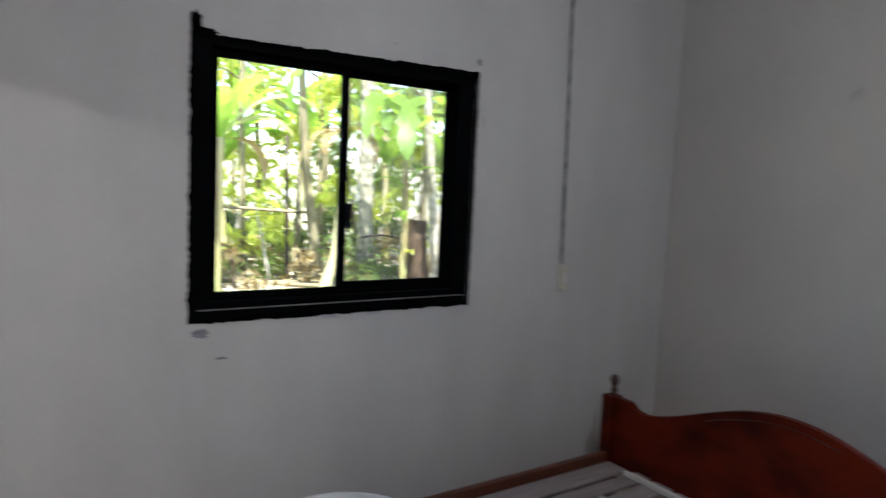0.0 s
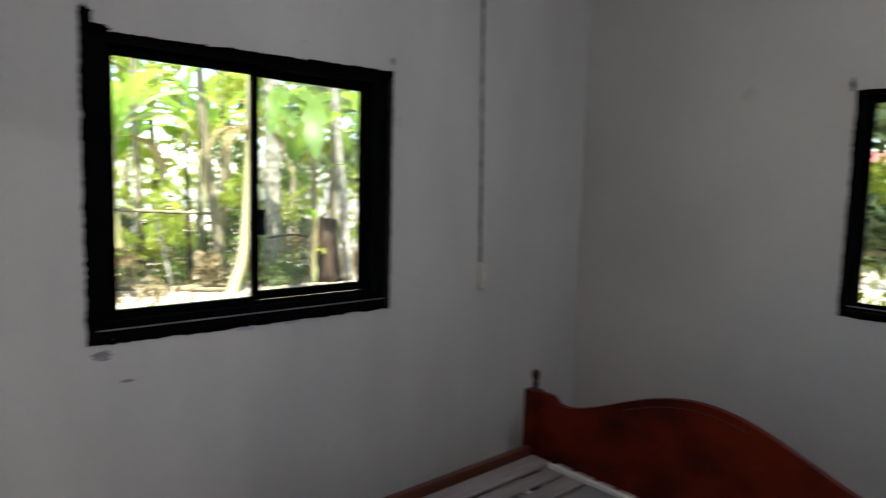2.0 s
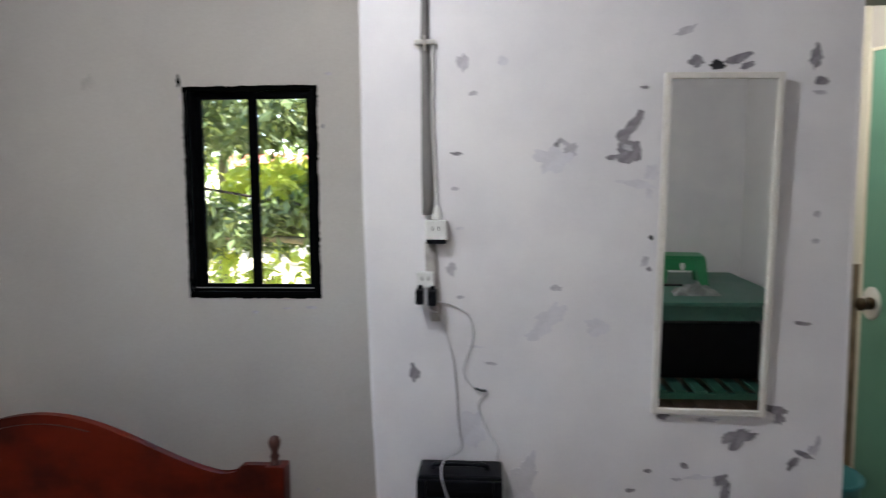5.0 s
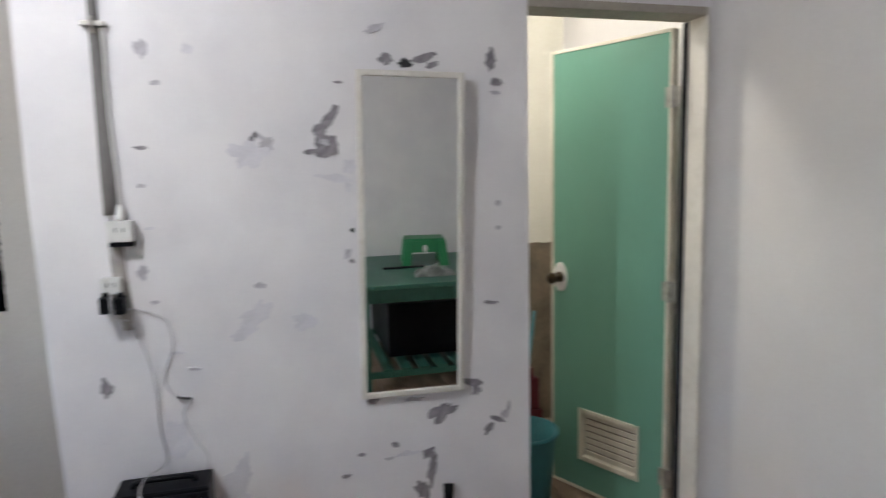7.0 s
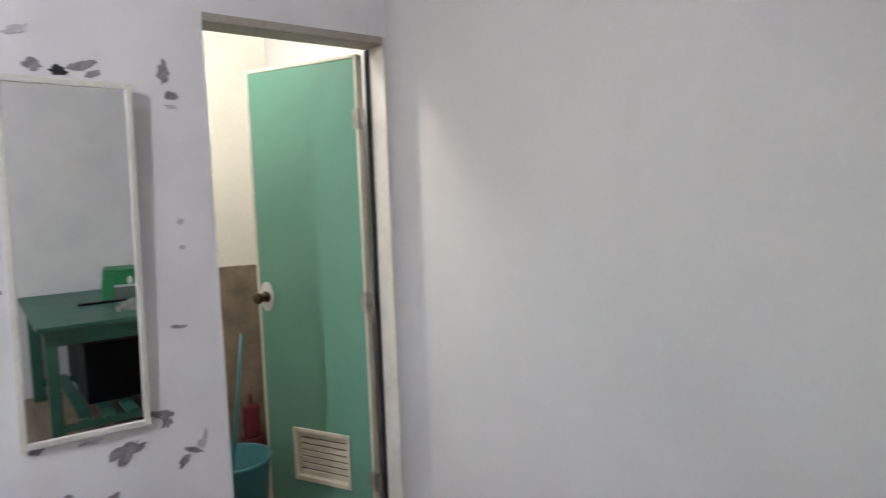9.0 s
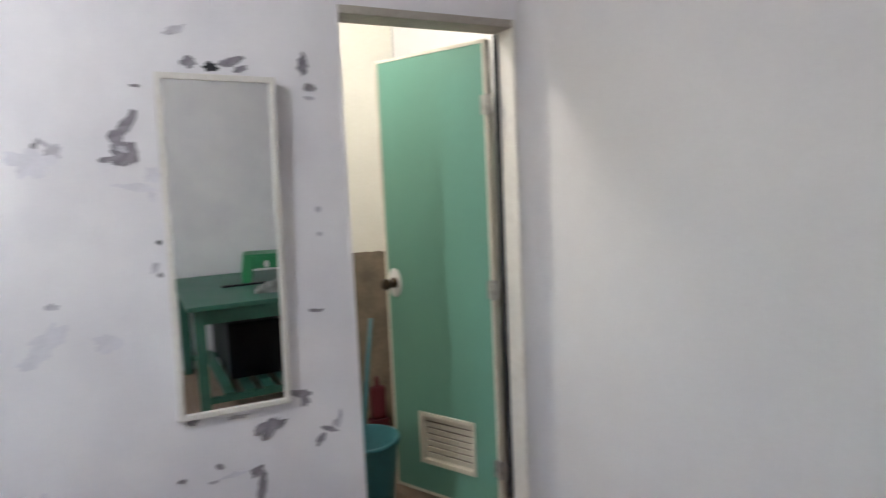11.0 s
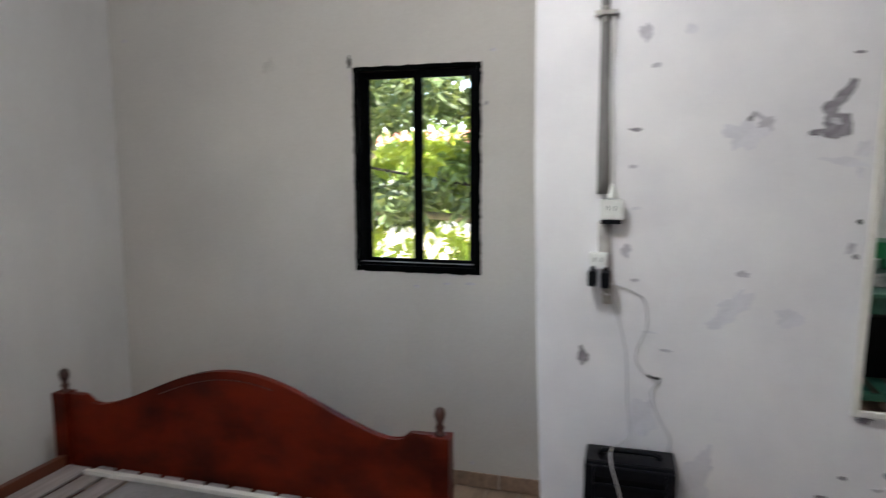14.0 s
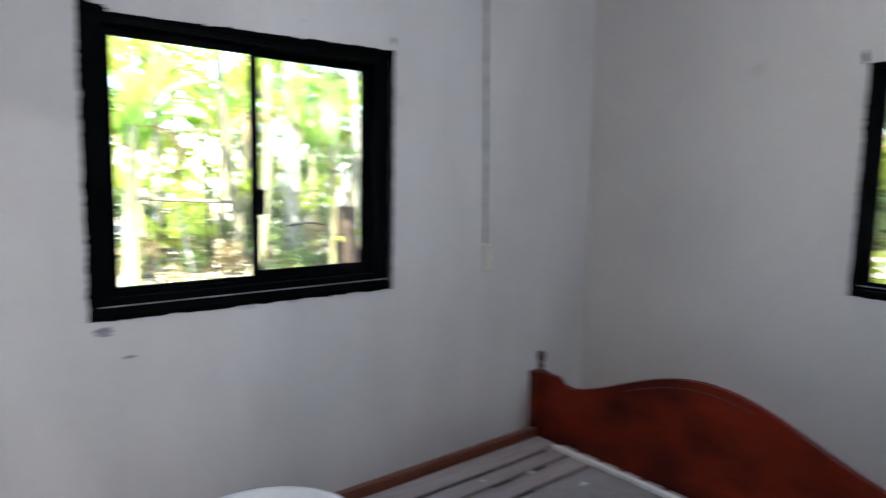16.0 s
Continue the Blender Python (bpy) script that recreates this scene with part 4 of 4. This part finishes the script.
def tree(place, height, radius, seed, lean=(0, 0), crown=None, label="slender tree with pale bark in the garden"):
    rng = random.Random(seed)
    t = thing("tree", place, label, "tree", group="trees outside")
    n = 12
    pts = [(lean[0] * k / n * height + 0.06 * noise.noise((k * 0.5, seed, 0)), lean[1] * k / n * height + 0.06 * noise.noise((seed, k * 0.5, 0)), height * k / n - 0.05) for k in range(n + 1)]
    trunk = tube(pts, [radius * (1.25 if k == 0 else 1 - 0.5 * k / n) for k in range(n + 1)], 12)
    for k in range(5):
        b = Vector(pts[6 + k])
        a = rng.uniform(0, 6.28)
        tip = b + Vector((math.cos(a) * 0.9, math.sin(a) * 0.9, 0.6))
        tube([b, b.lerp(tip, 0.5) + Vector((0, 0, -0.05)), tip], [radius * 0.4, radius * 0.25, radius * 0.1], 7, trunk)
    part("trunk", trunk, BARK, t, smooth=True)
    top = Vector(pts[-1])
    clumps = [(top.x + rng.uniform(-1.1, 1.1), top.y + rng.uniform(-1.1, 1.1), top.z + rng.uniform(-1.4, 0.5), 0.6, 0.6, 0.4) for _ in range(7)]
    c = leaf_cloud("crown", clumps, 45, 0.22, LEAF_BUSH, seed, "", "", "")
    c.parent = t
    return t


G = -0.2


def stem(name, points, radii, mat, label, category, group=""):
    return tagged(mesh(name, tube(smooth_path(points, 5), [radii[0] + (radii[1] - radii[0]) * k / (5 * (len(points) - 1)) for k in range(5 * (len(points) - 1) + 1)], 12), mat, True), label, category, group=group)


def hanging_leaf(parent, at, turn, length, width, lift, droop, seed, mat):
    """A broad leaf from the point at, first rising by lift, then hanging over."""
    bm = banana_leaf(length, width, droop, lift, seed)
    bm.transform(pose(*at, 0, 0, turn))
    return wpart("leaf", bm, mat, parent, smooth=True)


# the clump seen through the near pane: a pale curved stem with withered leaves and a slender trunk beside it
pale = thing("banana_plant", (4.28, 9.76, G), "pale banana stem with withered hanging leaves", "plant", group="banana plants outside")
wpart("stem", tube(smooth_path([(4.24, 9.76, G - 0.05), (4.34, 9.76, 0.05), (4.46, 9.76, 0.46), (4.55, 9.76, 1.55), (4.58, 9.76, 3.1)], 6), [0.10 - 0.0018 * k for k in range(25)], 14), PALE_STEM, pale, "cream-white stem", True)
for k, (turn, z, length, width, lift, mat) in enumerate(((188, 2.35, 0.95, 0.26, 0.1, LEAF_DRY), (172, 2.15, 0.75, 0.22, 0.0, LEAF_DRY), (215, 2.30, 0.80, 0.26, 0.2, LEAF_DRY), (-60, 2.4, 1.0, 0.24, 0.0, LEAF_DRY), (160, 2.05, 0.9, 0.2, -0.6, LEAF_DRY))):
    hanging_leaf(pale, (4.55, 9.76, z), turn, length, width, lift, 1.9, 700 + k, mat)
for k, (turn, z, length, width, lift) in enumerate(((196, 3.0, 1.5, 0.36, 0.7), (176, 3.1, 1.7, 0.40, 1.0), (-30, 3.1, 1.8, 0.42, 1.1), (60, 3.1, 1.9, 0.4, 1.2), (120, 3.1, 2.0, 0.4, 1.2))):
    hanging_leaf(pale, (4.58, 9.76, z), turn, length, width, lift, 2.4, 720 + k, LEAF_BANANA)
stem("tree", [(4.66, 11.0, G - 0.05), (4.54, 11.0, 0.87), (4.39, 11.0, 2.07), (4.30, 11.0, 3.3), (4.25, 11.1, 5.6)], (0.105, 0.055), BARK, "slender grey-brown trunk leaning among the bananas", "tree")
stem("dark_pole", [(4.16, 11.1, G - 0.05), (4.14, 11.1, 0.6), (4.10, 11.1, 2.3)], (0.05, 0.03), BARK_DARK, "thin dark stem standing among the bananas", "sapling", "saplings outside")
# bright broad leaves, white trunk and stump seen through the far pane
green = thing("banana_plant", (5.95, 10.25, G), "young banana plant with bright broad hanging leaves", "plant", group="banana plants outside")
wpart("stem", tube(smooth_path([(5.97, 10.25, G - 0.05), (5.96, 10.25, 1.2), (5.94, 10.25, 2.55)], 6), [0.08 - 0.003 * k for k in range(13)], 14), STEM, green, smooth=True)
for k, (at, turn, length, width, lift, droop) in enumerate((((5.94, 10.2, 2.50), 240, 2.9, 0.54, 0.55, 1.9), ((5.93, 10.2, 2.50), 222, 2.4, 0.46, 0.7, 2.0), ((5.94, 10.2, 2.40), 268, 2.2, 0.44, 0.5, 1.9), ((5.95, 10.2, 1.45), 190, 0.85, 0.18, 0.75, 1.5), ((5.95, 10.2, 1.6), 300, 0.9, 0.24, 0.9, 1.8), ((5.94, 10.3, 2.5), 20, 1.8, 0.44, 1.1, 2.0), ((5.95, 10.2, 0.9), 225, 0.7, 0.2, 0.9, 1.7))):
    hanging_leaf(green, at, turn, length, width, lift, droop, 740 + k, LEAF_BANANA)
stem("tree", [(6.56, 10.05, G - 0.05), (6.37, 10.05, 1.64), (6.20, 10.05, 3.22), (6.08, 10.1, 5.4)], (0.085, 0.060), WHITE_BARK, "slim whitish trunk beside the stump", "tree")
tagged(mesh("tree_stump", tube([(6.24, 10.2, G - 0.05), (6.22, 10.2, 0.15), (6.20, 10.2, 0.55), (6.22, 10.2, 0.94)], [0.27, 0.21, 0.18, 0.165], 18), STUMP_BARK, True), "short brown tree stump among the banana plants", "stump")
stem("palm_tree", [(5.70, 11.2, G - 0.05), (5.66, 11.2, 1.5), (5.60, 11.2, 5.8)], (0.16, 0.12), PALM_BARK, "mottled grey palm trunk", "tree")
sprout = thing("sprout", (6.03, 10.3, G), "small sprouting banana sucker on the pale soil", "plant")
wpart("stem", tube([(6.03, 10.3, G - 0.03), (6.02, 10.3, 0.25)], [0.04, 0.025]), STEM, sprout, smooth=True)
for k, (turn, lift) in enumerate(((170, 0.7), (20, 0.8), (260, 1.0), (120, 0.9))):
    hanging_leaf(sprout, (6.02, 10.3, 0.24), turn, 0.55, 0.15, lift, 1.7, 760 + k, LEAF_YOUNG)
# greyish arching leaves at the edge of the near pane
grey = thing("banana_plant", (2.6, 9.9, G), "banana plant with pale grey-green arching leaves", "plant", group="banana plants outside")
wpart("stem", tube(smooth_path([(2.62, 9.9, G - 0.05), (2.66, 9.9, 1.0), (2.72, 9.9, 2.1)], 6), [0.11 - 0.005 * k for k in range(13)], 14), STEM, grey, smooth=True)
for k, (turn, length, width, lift, droop, mat) in enumerate(((-8, 1.75, 0.36, 1.05, 1.7, LEAF_GREY), (-20, 1.5, 0.34, 0.9, 2.7, LEAF_GREY), (60, 1.8, 0.36, 1.2, 1.9, LEAF_BANANA), (170, 1.8, 0.36, 1.1, 2.0, LEAF_BANANA), (250, 1.6, 0.34, 1.1, 1.9, LEAF_BANANA), (300, 1.6, 0.32, 1.3, 1.7, LEAF_BANANA), (25, 1.2, 0.26, 0.2, 1.9, LEAF_DRY))):
    hanging_leaf(grey, (2.72, 9.9, 2.08), turn, length, width, lift, droop, 780 + k, mat)
# farther plants and trunks
for k, (x, y, h, n) in enumerate(((3.5, 12.6, 2.0, 7), (5.1, 13.2, 2.4, 7), (6.9, 12.6, 2.2, 7), (4.3, 15.0, 2.8, 7), (7.6, 14.2, 2.6, 7), (6.1, 16.0, 3.0, 7), (2.9, 15.5, 2.8, 7), (8.6, 16.5, 3.0, 7))):
    banana_plant((x, y, G), h, n, k + 1, 1.05)
for k, (x, y, h, r) in enumerate(((3.65, 12.0, 7.0, 0.06), (5.25, 12.4, 7.5, 0.07), (7.15, 11.6, 7.0, 0.07), (4.9, 15.2, 8.0, 0.09), (6.6, 15.4, 8.0, 0.09), (3.2, 14.0, 7.5, 0.07), (8.3, 13.4, 7.5, 0.08))):
    tree((x, y, G), h, r, 11 + k, (0.02 * (k % 3 - 1), 0.0))
for k in range(26):
    rr = random.Random(300 + k)
    x, y = rr.uniform(2.7, 8.0), rr.uniform(10.2, 14.5)
    a, b = rr.uniform(-0.20, 0.20), rr.uniform(-0.1, 0.1)
    h = rr.uniform(1.0, 3.0)
    tagged(mesh("sapling", tube([(x + a * h * u, y + b * h * u, G - 0.04 + h * u) for u in (0, 0.3, 0.6, 1)], [0.026, 0.022, 0.018, 0.008], 7), WHITE_BARK if k % 3 else BARK_DARK, True), "thin bare sapling pole among the banana plants", "sapling", group="saplings outside")
stem("cross_pole", [(2.9, 11.0, 1.08), (3.8, 11.0, 1.03), (4.62, 10.95, 1.00)], (0.03, 0.025), BARK, "thin pole lodged across the stems", "pole")
stem("dead_branch", [(5.2, 10.4, 0.62), (5.6, 10.4, 0.66), (5.95, 10.4, 0.60)], (0.022, 0.014), BARK_DARK, "dark dead branch between the plants", "branch")
for k, (x0, y0, x1, y1) in enumerate(((2.7, 11.6, 4.5, 10.4), (2.6, 11.2, 4.4, 9.9), (2.9, 10.7, 4.3, 10.25), (5.0, 10.6, 6.0, 10.9))):
    tagged(mesh("bamboo_pole", tube([(x0, y0, G + 0.05 + 0.015 * k), (x1, y1, G + 0.07 + 0.02 * k)], 0.034), BARK, True), "pale bamboo pole lying on the ground", "pole", group="poles on the ground")
# thickets, with gaps
rng = random.Random(5)


def clumps(count, xs, ys, zs, r, flat=0.7):
    out = []
    for _ in range(count):
        q = rng.uniform(*r)
        out.append((rng.uniform(*xs), rng.uniform(*ys), rng.uniform(*zs), q, q, q * flat))
    return out


leaf_cloud("thicket", clumps(50, (1, 13), (15.5, 20), (0.0, 5.5), (0.5, 1.0)), 120, 0.30, LEAF_BUSH, 21, "far thicket of green leaves", "bushes")
leaf_cloud("young_growth", clumps(44, (2.4, 9), (11, 15), (0.3, 4.0), (0.25, 0.55)), 50, 0.26, LEAF_YOUNG, 27, "yellow-green young growth among the stems", "bushes")
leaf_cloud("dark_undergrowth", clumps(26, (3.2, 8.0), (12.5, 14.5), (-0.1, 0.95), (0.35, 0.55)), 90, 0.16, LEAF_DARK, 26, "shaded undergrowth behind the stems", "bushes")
leaf_cloud("dry_growth", clumps(26, (2.6, 7.5), (10.0, 13.0), (-0.15, 0.45), (0.2, 0.4)), 46, 0.15, LEAF_DRY, 28, "dry brown leaves among the stems", "bushes")
leaf_cloud("undergrowth", clumps(22, (2.8, 7.5), (10.2, 13.0), (-0.15, 0.5), (0.2, 0.4)), 50, 0.17, LEAF_BUSH, 23, "low green undergrowth between the banana stems", "bushes")
leaf_cloud("leaf_litter", clumps(70, (-1, 9), (6, 13), (G + 0.03, G + 0.031), (0.5, 0.7), 0.03), 40, 0.16, LEAF_DRY, 24, "dry brown leaves on the ground", "leaf litter")
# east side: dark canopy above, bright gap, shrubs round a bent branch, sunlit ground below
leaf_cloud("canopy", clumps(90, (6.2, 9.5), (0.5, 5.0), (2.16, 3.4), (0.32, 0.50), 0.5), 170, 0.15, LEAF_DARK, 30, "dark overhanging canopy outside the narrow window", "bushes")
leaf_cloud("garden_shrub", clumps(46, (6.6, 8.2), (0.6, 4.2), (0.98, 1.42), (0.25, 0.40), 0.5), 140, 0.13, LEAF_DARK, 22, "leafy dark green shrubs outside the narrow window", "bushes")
leaf_cloud("side_shrub", clumps(24, (6.8, 8.6), (0.3, 2.05), (1.40, 2.1), (0.25, 0.4)), 110, 0.13, LEAF_BUSH, 33, "tall shrub reaching up to the canopy", "bushes")
leaf_cloud("young_shrub", clumps(12, (6.6, 7.8), (1.7, 2.8), (1.48, 1.80), (0.13, 0.24)), 50, 0.17, LEAF_YOUNG, 29, "yellow-green young leaves outside the narrow window", "bushes")
leaf_cloud("low_shrub", clumps(26, (7.0, 9.0), (0.6, 3.8), (0.25, 0.85), (0.16, 0.28)), 56, 0.14, LEAF_YOUNG, 31, "low bright shrub on the sunlit soil", "bushes")
leaf_cloud("back_shrub", clumps(20, (9.5, 12.0), (0.0, 7.0), (0.9, 2.6), (0.4, 0.7)), 100, 0.20, LEAF_BUSH, 34, "green shrubs farther back in the garden", "bushes")
leaf_cloud("hedge", clumps(20, (12.0, 16.0), (-1, 10), (0.2, 3.4), (0.5, 0.9)), 110, 0.24, LEAF_BUSH, 25, "far hedge of green leaves", "bushes")
stem("thick_branch", [(6.95, 0.6, 0.93), (7.0, 1.5, 1.00), (7.0, 2.2, 1.06), (7.0, 2.9, 1.09), (7.1, 3.9, 1.16)], (0.046, 0.030), BARK, "thick pale branch lying level across the shrubs", "branch")
stem("thin_branch", [(6.8, 0.7, 1.22), (6.9, 1.72, 1.38), (6.9, 2.3, 1.47), (7.0, 3.2, 1.62)], (0.020, 0.012), BARK_DARK, "thin dark branch above the thick one", "branch")
tree((7.6, 0.9, G), 4.2, 0.06, 16, (0.0, 0.05))
tree((9.2, 3.8, G), 5.0, 0.08, 17, (0.03, -0.03))
house = thing("far_house", (18.5, 4.5, G), "far pale house under a faded red roof", "house")
wpart("wall", box(17.6, 20.0, 2.0, 7.4, G - 0.05, 2.25), PAINT_DIMMED_BEIGE, house)
bm = slab([(17.0, 2.26), (18.8, 2.62), (20.6, 2.26), (20.6, 2.30), (18.8, 2.67), (17.0, 2.30)], 5.9, "y")
bm.transform(Matrix.Translation((0, 4.6, 0)))
for k in range(28):
    y = 1.75 + k * 0.21
    tube([(17.05, y, 2.32), (18.8, y, 2.69), (20.55, y, 2.32)], 0.05, 6, bm)
wpart("roof", bm, ROOF_RED, house, "faded red corrugated roof")

# ---- chips and stains on the walls ----


def chip(y, z, w, h, seed, turn=0, mat=PLASTER, lobes=1.0, name="bare_patch"):
    """A patch on the white wall where the paint has come off."""
    ob = part(name, slab(blob(w, h, seed, lobes), 0.003), mat, wall_bath, smooth=False)
    ob.matrix_basis = pose(XC - 0.0004 - 0.00013 * (seed % 8), y, z, turn, 0, 0)


def spot_north(x, z, w, h, seed, mat=PLASTER):
    ob = part("bare_patch", slab(blob(w, h, seed), 0.003, "y"), mat, wall_north)
    ob.matrix_basis = pose(x, YA - 0.0005 - 0.0003 * (seed % 4), z)


def spot_east(y, z, w, h, seed, mat=PLASTER):
    ob = part("bare_patch", slab(blob(w, h, seed), 0.003), mat, wall_east)
    ob.matrix_basis = pose(XB - 0.0005, y, z)


# larger flakes, then small nicks and faint smudges
chip(-0.428, 1.752, 0.026, 0.038, 41, 10, lobes=0.6)
chip(-0.404, 1.718, 0.036, 0.076, 42, 42, lobes=0.6)
chip(-0.374, 1.686, 0.044, 0.044, 43, 20, lobes=0.7)
chip(-0.392, 1.642, 0.070, 0.066, 60, 20, lobes=0.6)
chip(-0.412, 1.640, 0.046, 0.070, 61, -15, lobes=0.6)
chip(-0.390, 1.648, 0.030, 0.022, 71, 30, SMUDGE, 0.8)
chip(-0.346, 1.618, 0.050, 0.018, 56, -8, lobes=0.8)
chip(-0.388, 1.610, 0.056, 0.026, 62, 5, lobes=0.7)
chip(-0.208, 1.640, 0.042, 0.056, 4, 20, SMUDGE)
chip(-0.186, 1.668, 0.040, 0.016, 69, 25, SMUDGE)
chip(-0.165, 1.660, 0.018, 0.040, 5, 30)
chip(-0.150, 1.610, 0.120, 0.080, 6, 0, FAINT)
chip(0.141, 1.930, 0.042, 0.050, 7, 0, SMUDGE)
chip(0.106, 1.829, 0.026, 0.014, 8, 0, SMUDGE)
chip(0.160, 1.635, 0.040, 0.012, 9, 0)
chip(0.168, 1.520, 0.030, 0.012, 10, 0, SMUDGE)
chip(0.152, 1.390, 0.030, 0.010, 11, 0, FAINT)
chip(0.182, 1.250, 0.030, 0.045, 12, 0, SMUDGE)
chip(0.152, 1.158, 0.026, 0.012, 13, 0, SMUDGE)
chip(0.311, 0.896, 0.030, 0.055, 14, -15)
chip(-0.567, 2.013, 0.066, 0.022, 15, -25, SMUDGE)
chip(-0.600, 1.918, 0.044, 0.032, 16, 0)
chip(-0.664, 1.902, 0.046, 0.030, 17, 0, HOLE_SHADE)
chip(-0.728, 1.923, 0.075, 0.026, 18, -20)
chip(-0.758, 1.900, 0.045, 0.020, 19, -15)
chip(-0.964, 1.924, 0.036, 0.066, 20, 5)
chip(-0.983, 1.848, 0.036, 0.026, 21, 10)
chip(-0.980, 1.812, 0.036, 0.012, 22, 5, SMUDGE)
chip(-0.441, 1.839, 0.026, 0.010, 23, 0)
chip(-0.470, 1.357, 0.014, 0.016, 24, 0, HOLE_SHADE)
chip(-0.452, 1.280, 0.020, 0.040, 25, 20, SMUDGE)
chip(-0.466, 1.254, 0.016, 0.014, 26, 0)
chip(-0.462, 1.500, 0.020, 0.030, 27, 0, FAINT)
chip(-0.985, 1.431, 0.020, 0.020, 28, 0, SMUDGE)
chip(-0.985, 1.345, 0.022, 0.016, 29, 0, SMUDGE)
chip(-0.953, 1.078, 0.060, 0.012, 30, 3)
chip(-0.165, 1.191, 0.034, 0.018, 31, 15, SMUDGE)
chip(-0.140, 1.085, 0.130, 0.060, 32, -40, FAINT)
chip(-0.110, 1.040, 0.080, 0.050, 67, -30, FAINT)
chip(-0.470, 1.570, 0.040, 0.050, 65, 0, FAINT)
chip(-0.430, 1.530, 0.110, 0.024, 66, 8, FAINT)
chip(-0.300, 1.060, 0.090, 0.050, 33, 10, FAINT)
chip(-0.882, 0.790, 0.070, 0.030, 35, 20)
chip(-0.895, 0.765, 0.030, 0.050, 36, 0)
chip(-0.765, 0.692, 0.100, 0.055, 37, -25)
chip(-0.520, 0.762, 0.040, 0.022, 38, 0)
chip(-0.660, 0.752, 0.070, 0.014, 39, 0, SMUDGE)
chip(-0.942, 0.612, 0.046, 0.024, 40, -50)
chip(-0.978, 0.640, 0.060, 0.018, 62, 25)
chip(-1.015, 0.672, 0.014, 0.060, 63, 12, SMUDGE)
chip(-1.000, 0.660, 0.026, 0.030, 41, 0, SMUDGE)
chip(-0.594, 0.594, 0.030, 0.018, 42, 20)
chip(-0.473, 0.573, 0.026, 0.012, 43, 0)
chip(-0.416, 0.503, 0.026, 0.014, 44, 0)
chip(-0.570, 0.545, 0.030, 0.012, 45, 0, SMUDGE)
chip(-0.715, 0.545, 0.045, 0.040, 46, 0)
chip(-0.725, 0.485, 0.030, 0.110, 47, 10)
chip(-0.690, 0.410, 0.040, 0.080, 48, -25)
chip(-0.640, 0.555, 0.090, 0.018, 49, 0, FAINT)
chip(0.050, 0.933, 0.040, 0.010, 50, 5, SMUDGE)
chip(0.100, 0.990, 0.050, 0.008, 51, 5, FAINT)
chip(0.115, 0.700, 0.090, 0.130, 52, 0, FAINT)
chip(-0.050, 0.480, 0.080, 0.240, 53, 15, FAINT)
chip(0.010, 1.930, 0.030, 0.030, 54, 0, FAINT)
spot_north(1.300, 2.240, 0.034, 0.040, 60, SMUDGE)
spot_north(1.640, 2.100, 0.016, 0.012, 61, SMUDGE)
spot_north(2.070, 2.085, 0.020, 0.030, 62)
spot_north(0.890, 0.955, 0.060, 0.030, 63)
spot_north(0.967, 0.857, 0.040, 0.012, 64)
spot_north(1.390, 0.985, 0.070, 0.018, 65, SMUDGE)
spot_north(1.580, 0.985, 0.060, 0.012, 66, SMUDGE)
spot_north(0.866, 2.046, 0.034, 0.085, 67, BLACK_PAINT)
spot_north(0.892, 2.018, 0.085, 0.036, 68, BLACK_PAINT)
spot_north(2.108, 1.830, 0.014, 0.050, 69, FAINT_BEIGE)
spot_east(2.735, 2.190, 0.026, 0.020, 70, SMUDGE)
spot_east(1.890, 2.020, 0.060, 0.070, 71, FAINT_BEIGE)
spot_east(1.462, 2.020, 0.018, 0.050, 72, BLACK_PAINT)
spot_east(1.455, 1.950, 0.012, 0.030, 73, SMUDGE)
spot_east(1.136, 0.966, 0.030, 0.016, 74, SMUDGE)
spot_east(0.985, 0.985, 0.040, 0.012, 75, SMUDGE)
spot_east(0.870, 0.990, 0.050, 0.014, 76, SMUDGE)
spot_east(0.770, 2.040, 0.026, 0.016, 77, SMUDGE)
spot_east(0.560, 1.990, 0.040, 0.012, 78, FAINT_BEIGE)
spot_east(0.800, 1.810, 0.014, 0.020, 79)
spot_east(0.860, 0.120, 0.020, 0.020, 80, SMUDGE)


# ---- skirting and floor tiles ----
SK = 0.075


def skirting(name, x0, x1, y0, y1):
    return tagged(mesh(name, box(x0, x1, y0, y1, 0.004, SK, 0.002), FLOOR_TILE), "brown tile skirting along the wall", "skirting", kind="structure")


y = CORNER_Y - 0.045
while y < YA - 0.05:
    e = min(y + 0.30, YA)
    skirting("baseboard", XB - 0.009, XB, y + 0.002, e - 0.002)
    y = e
tile_mesh = {}
y, row = YD, 0
while y < YA:
    w = min(0.148, YA - y)
    x = XW - 0.30 * (row % 2)
    while x < 4.20:
        a, b = max(x, XW), min(x + 0.598, 4.20)
        if b - a > 0.02:
            key = (round(b - a, 3), round(w, 3))
            if key not in tile_mesh:
                tb = box(0, b - a, 0, w, -0.008, 0.0, 0.0015, segments=1)
                tile_mesh[key] = mesh("tile", tb, FLOOR_TILE)
                ob = tile_mesh[key]
            else:
                ob = new("tile", tile_mesh[key].data)
            ob.location = (a, y, 0)
            ob.parent = floor
        x += 0.601
    y += 0.151
    row += 1
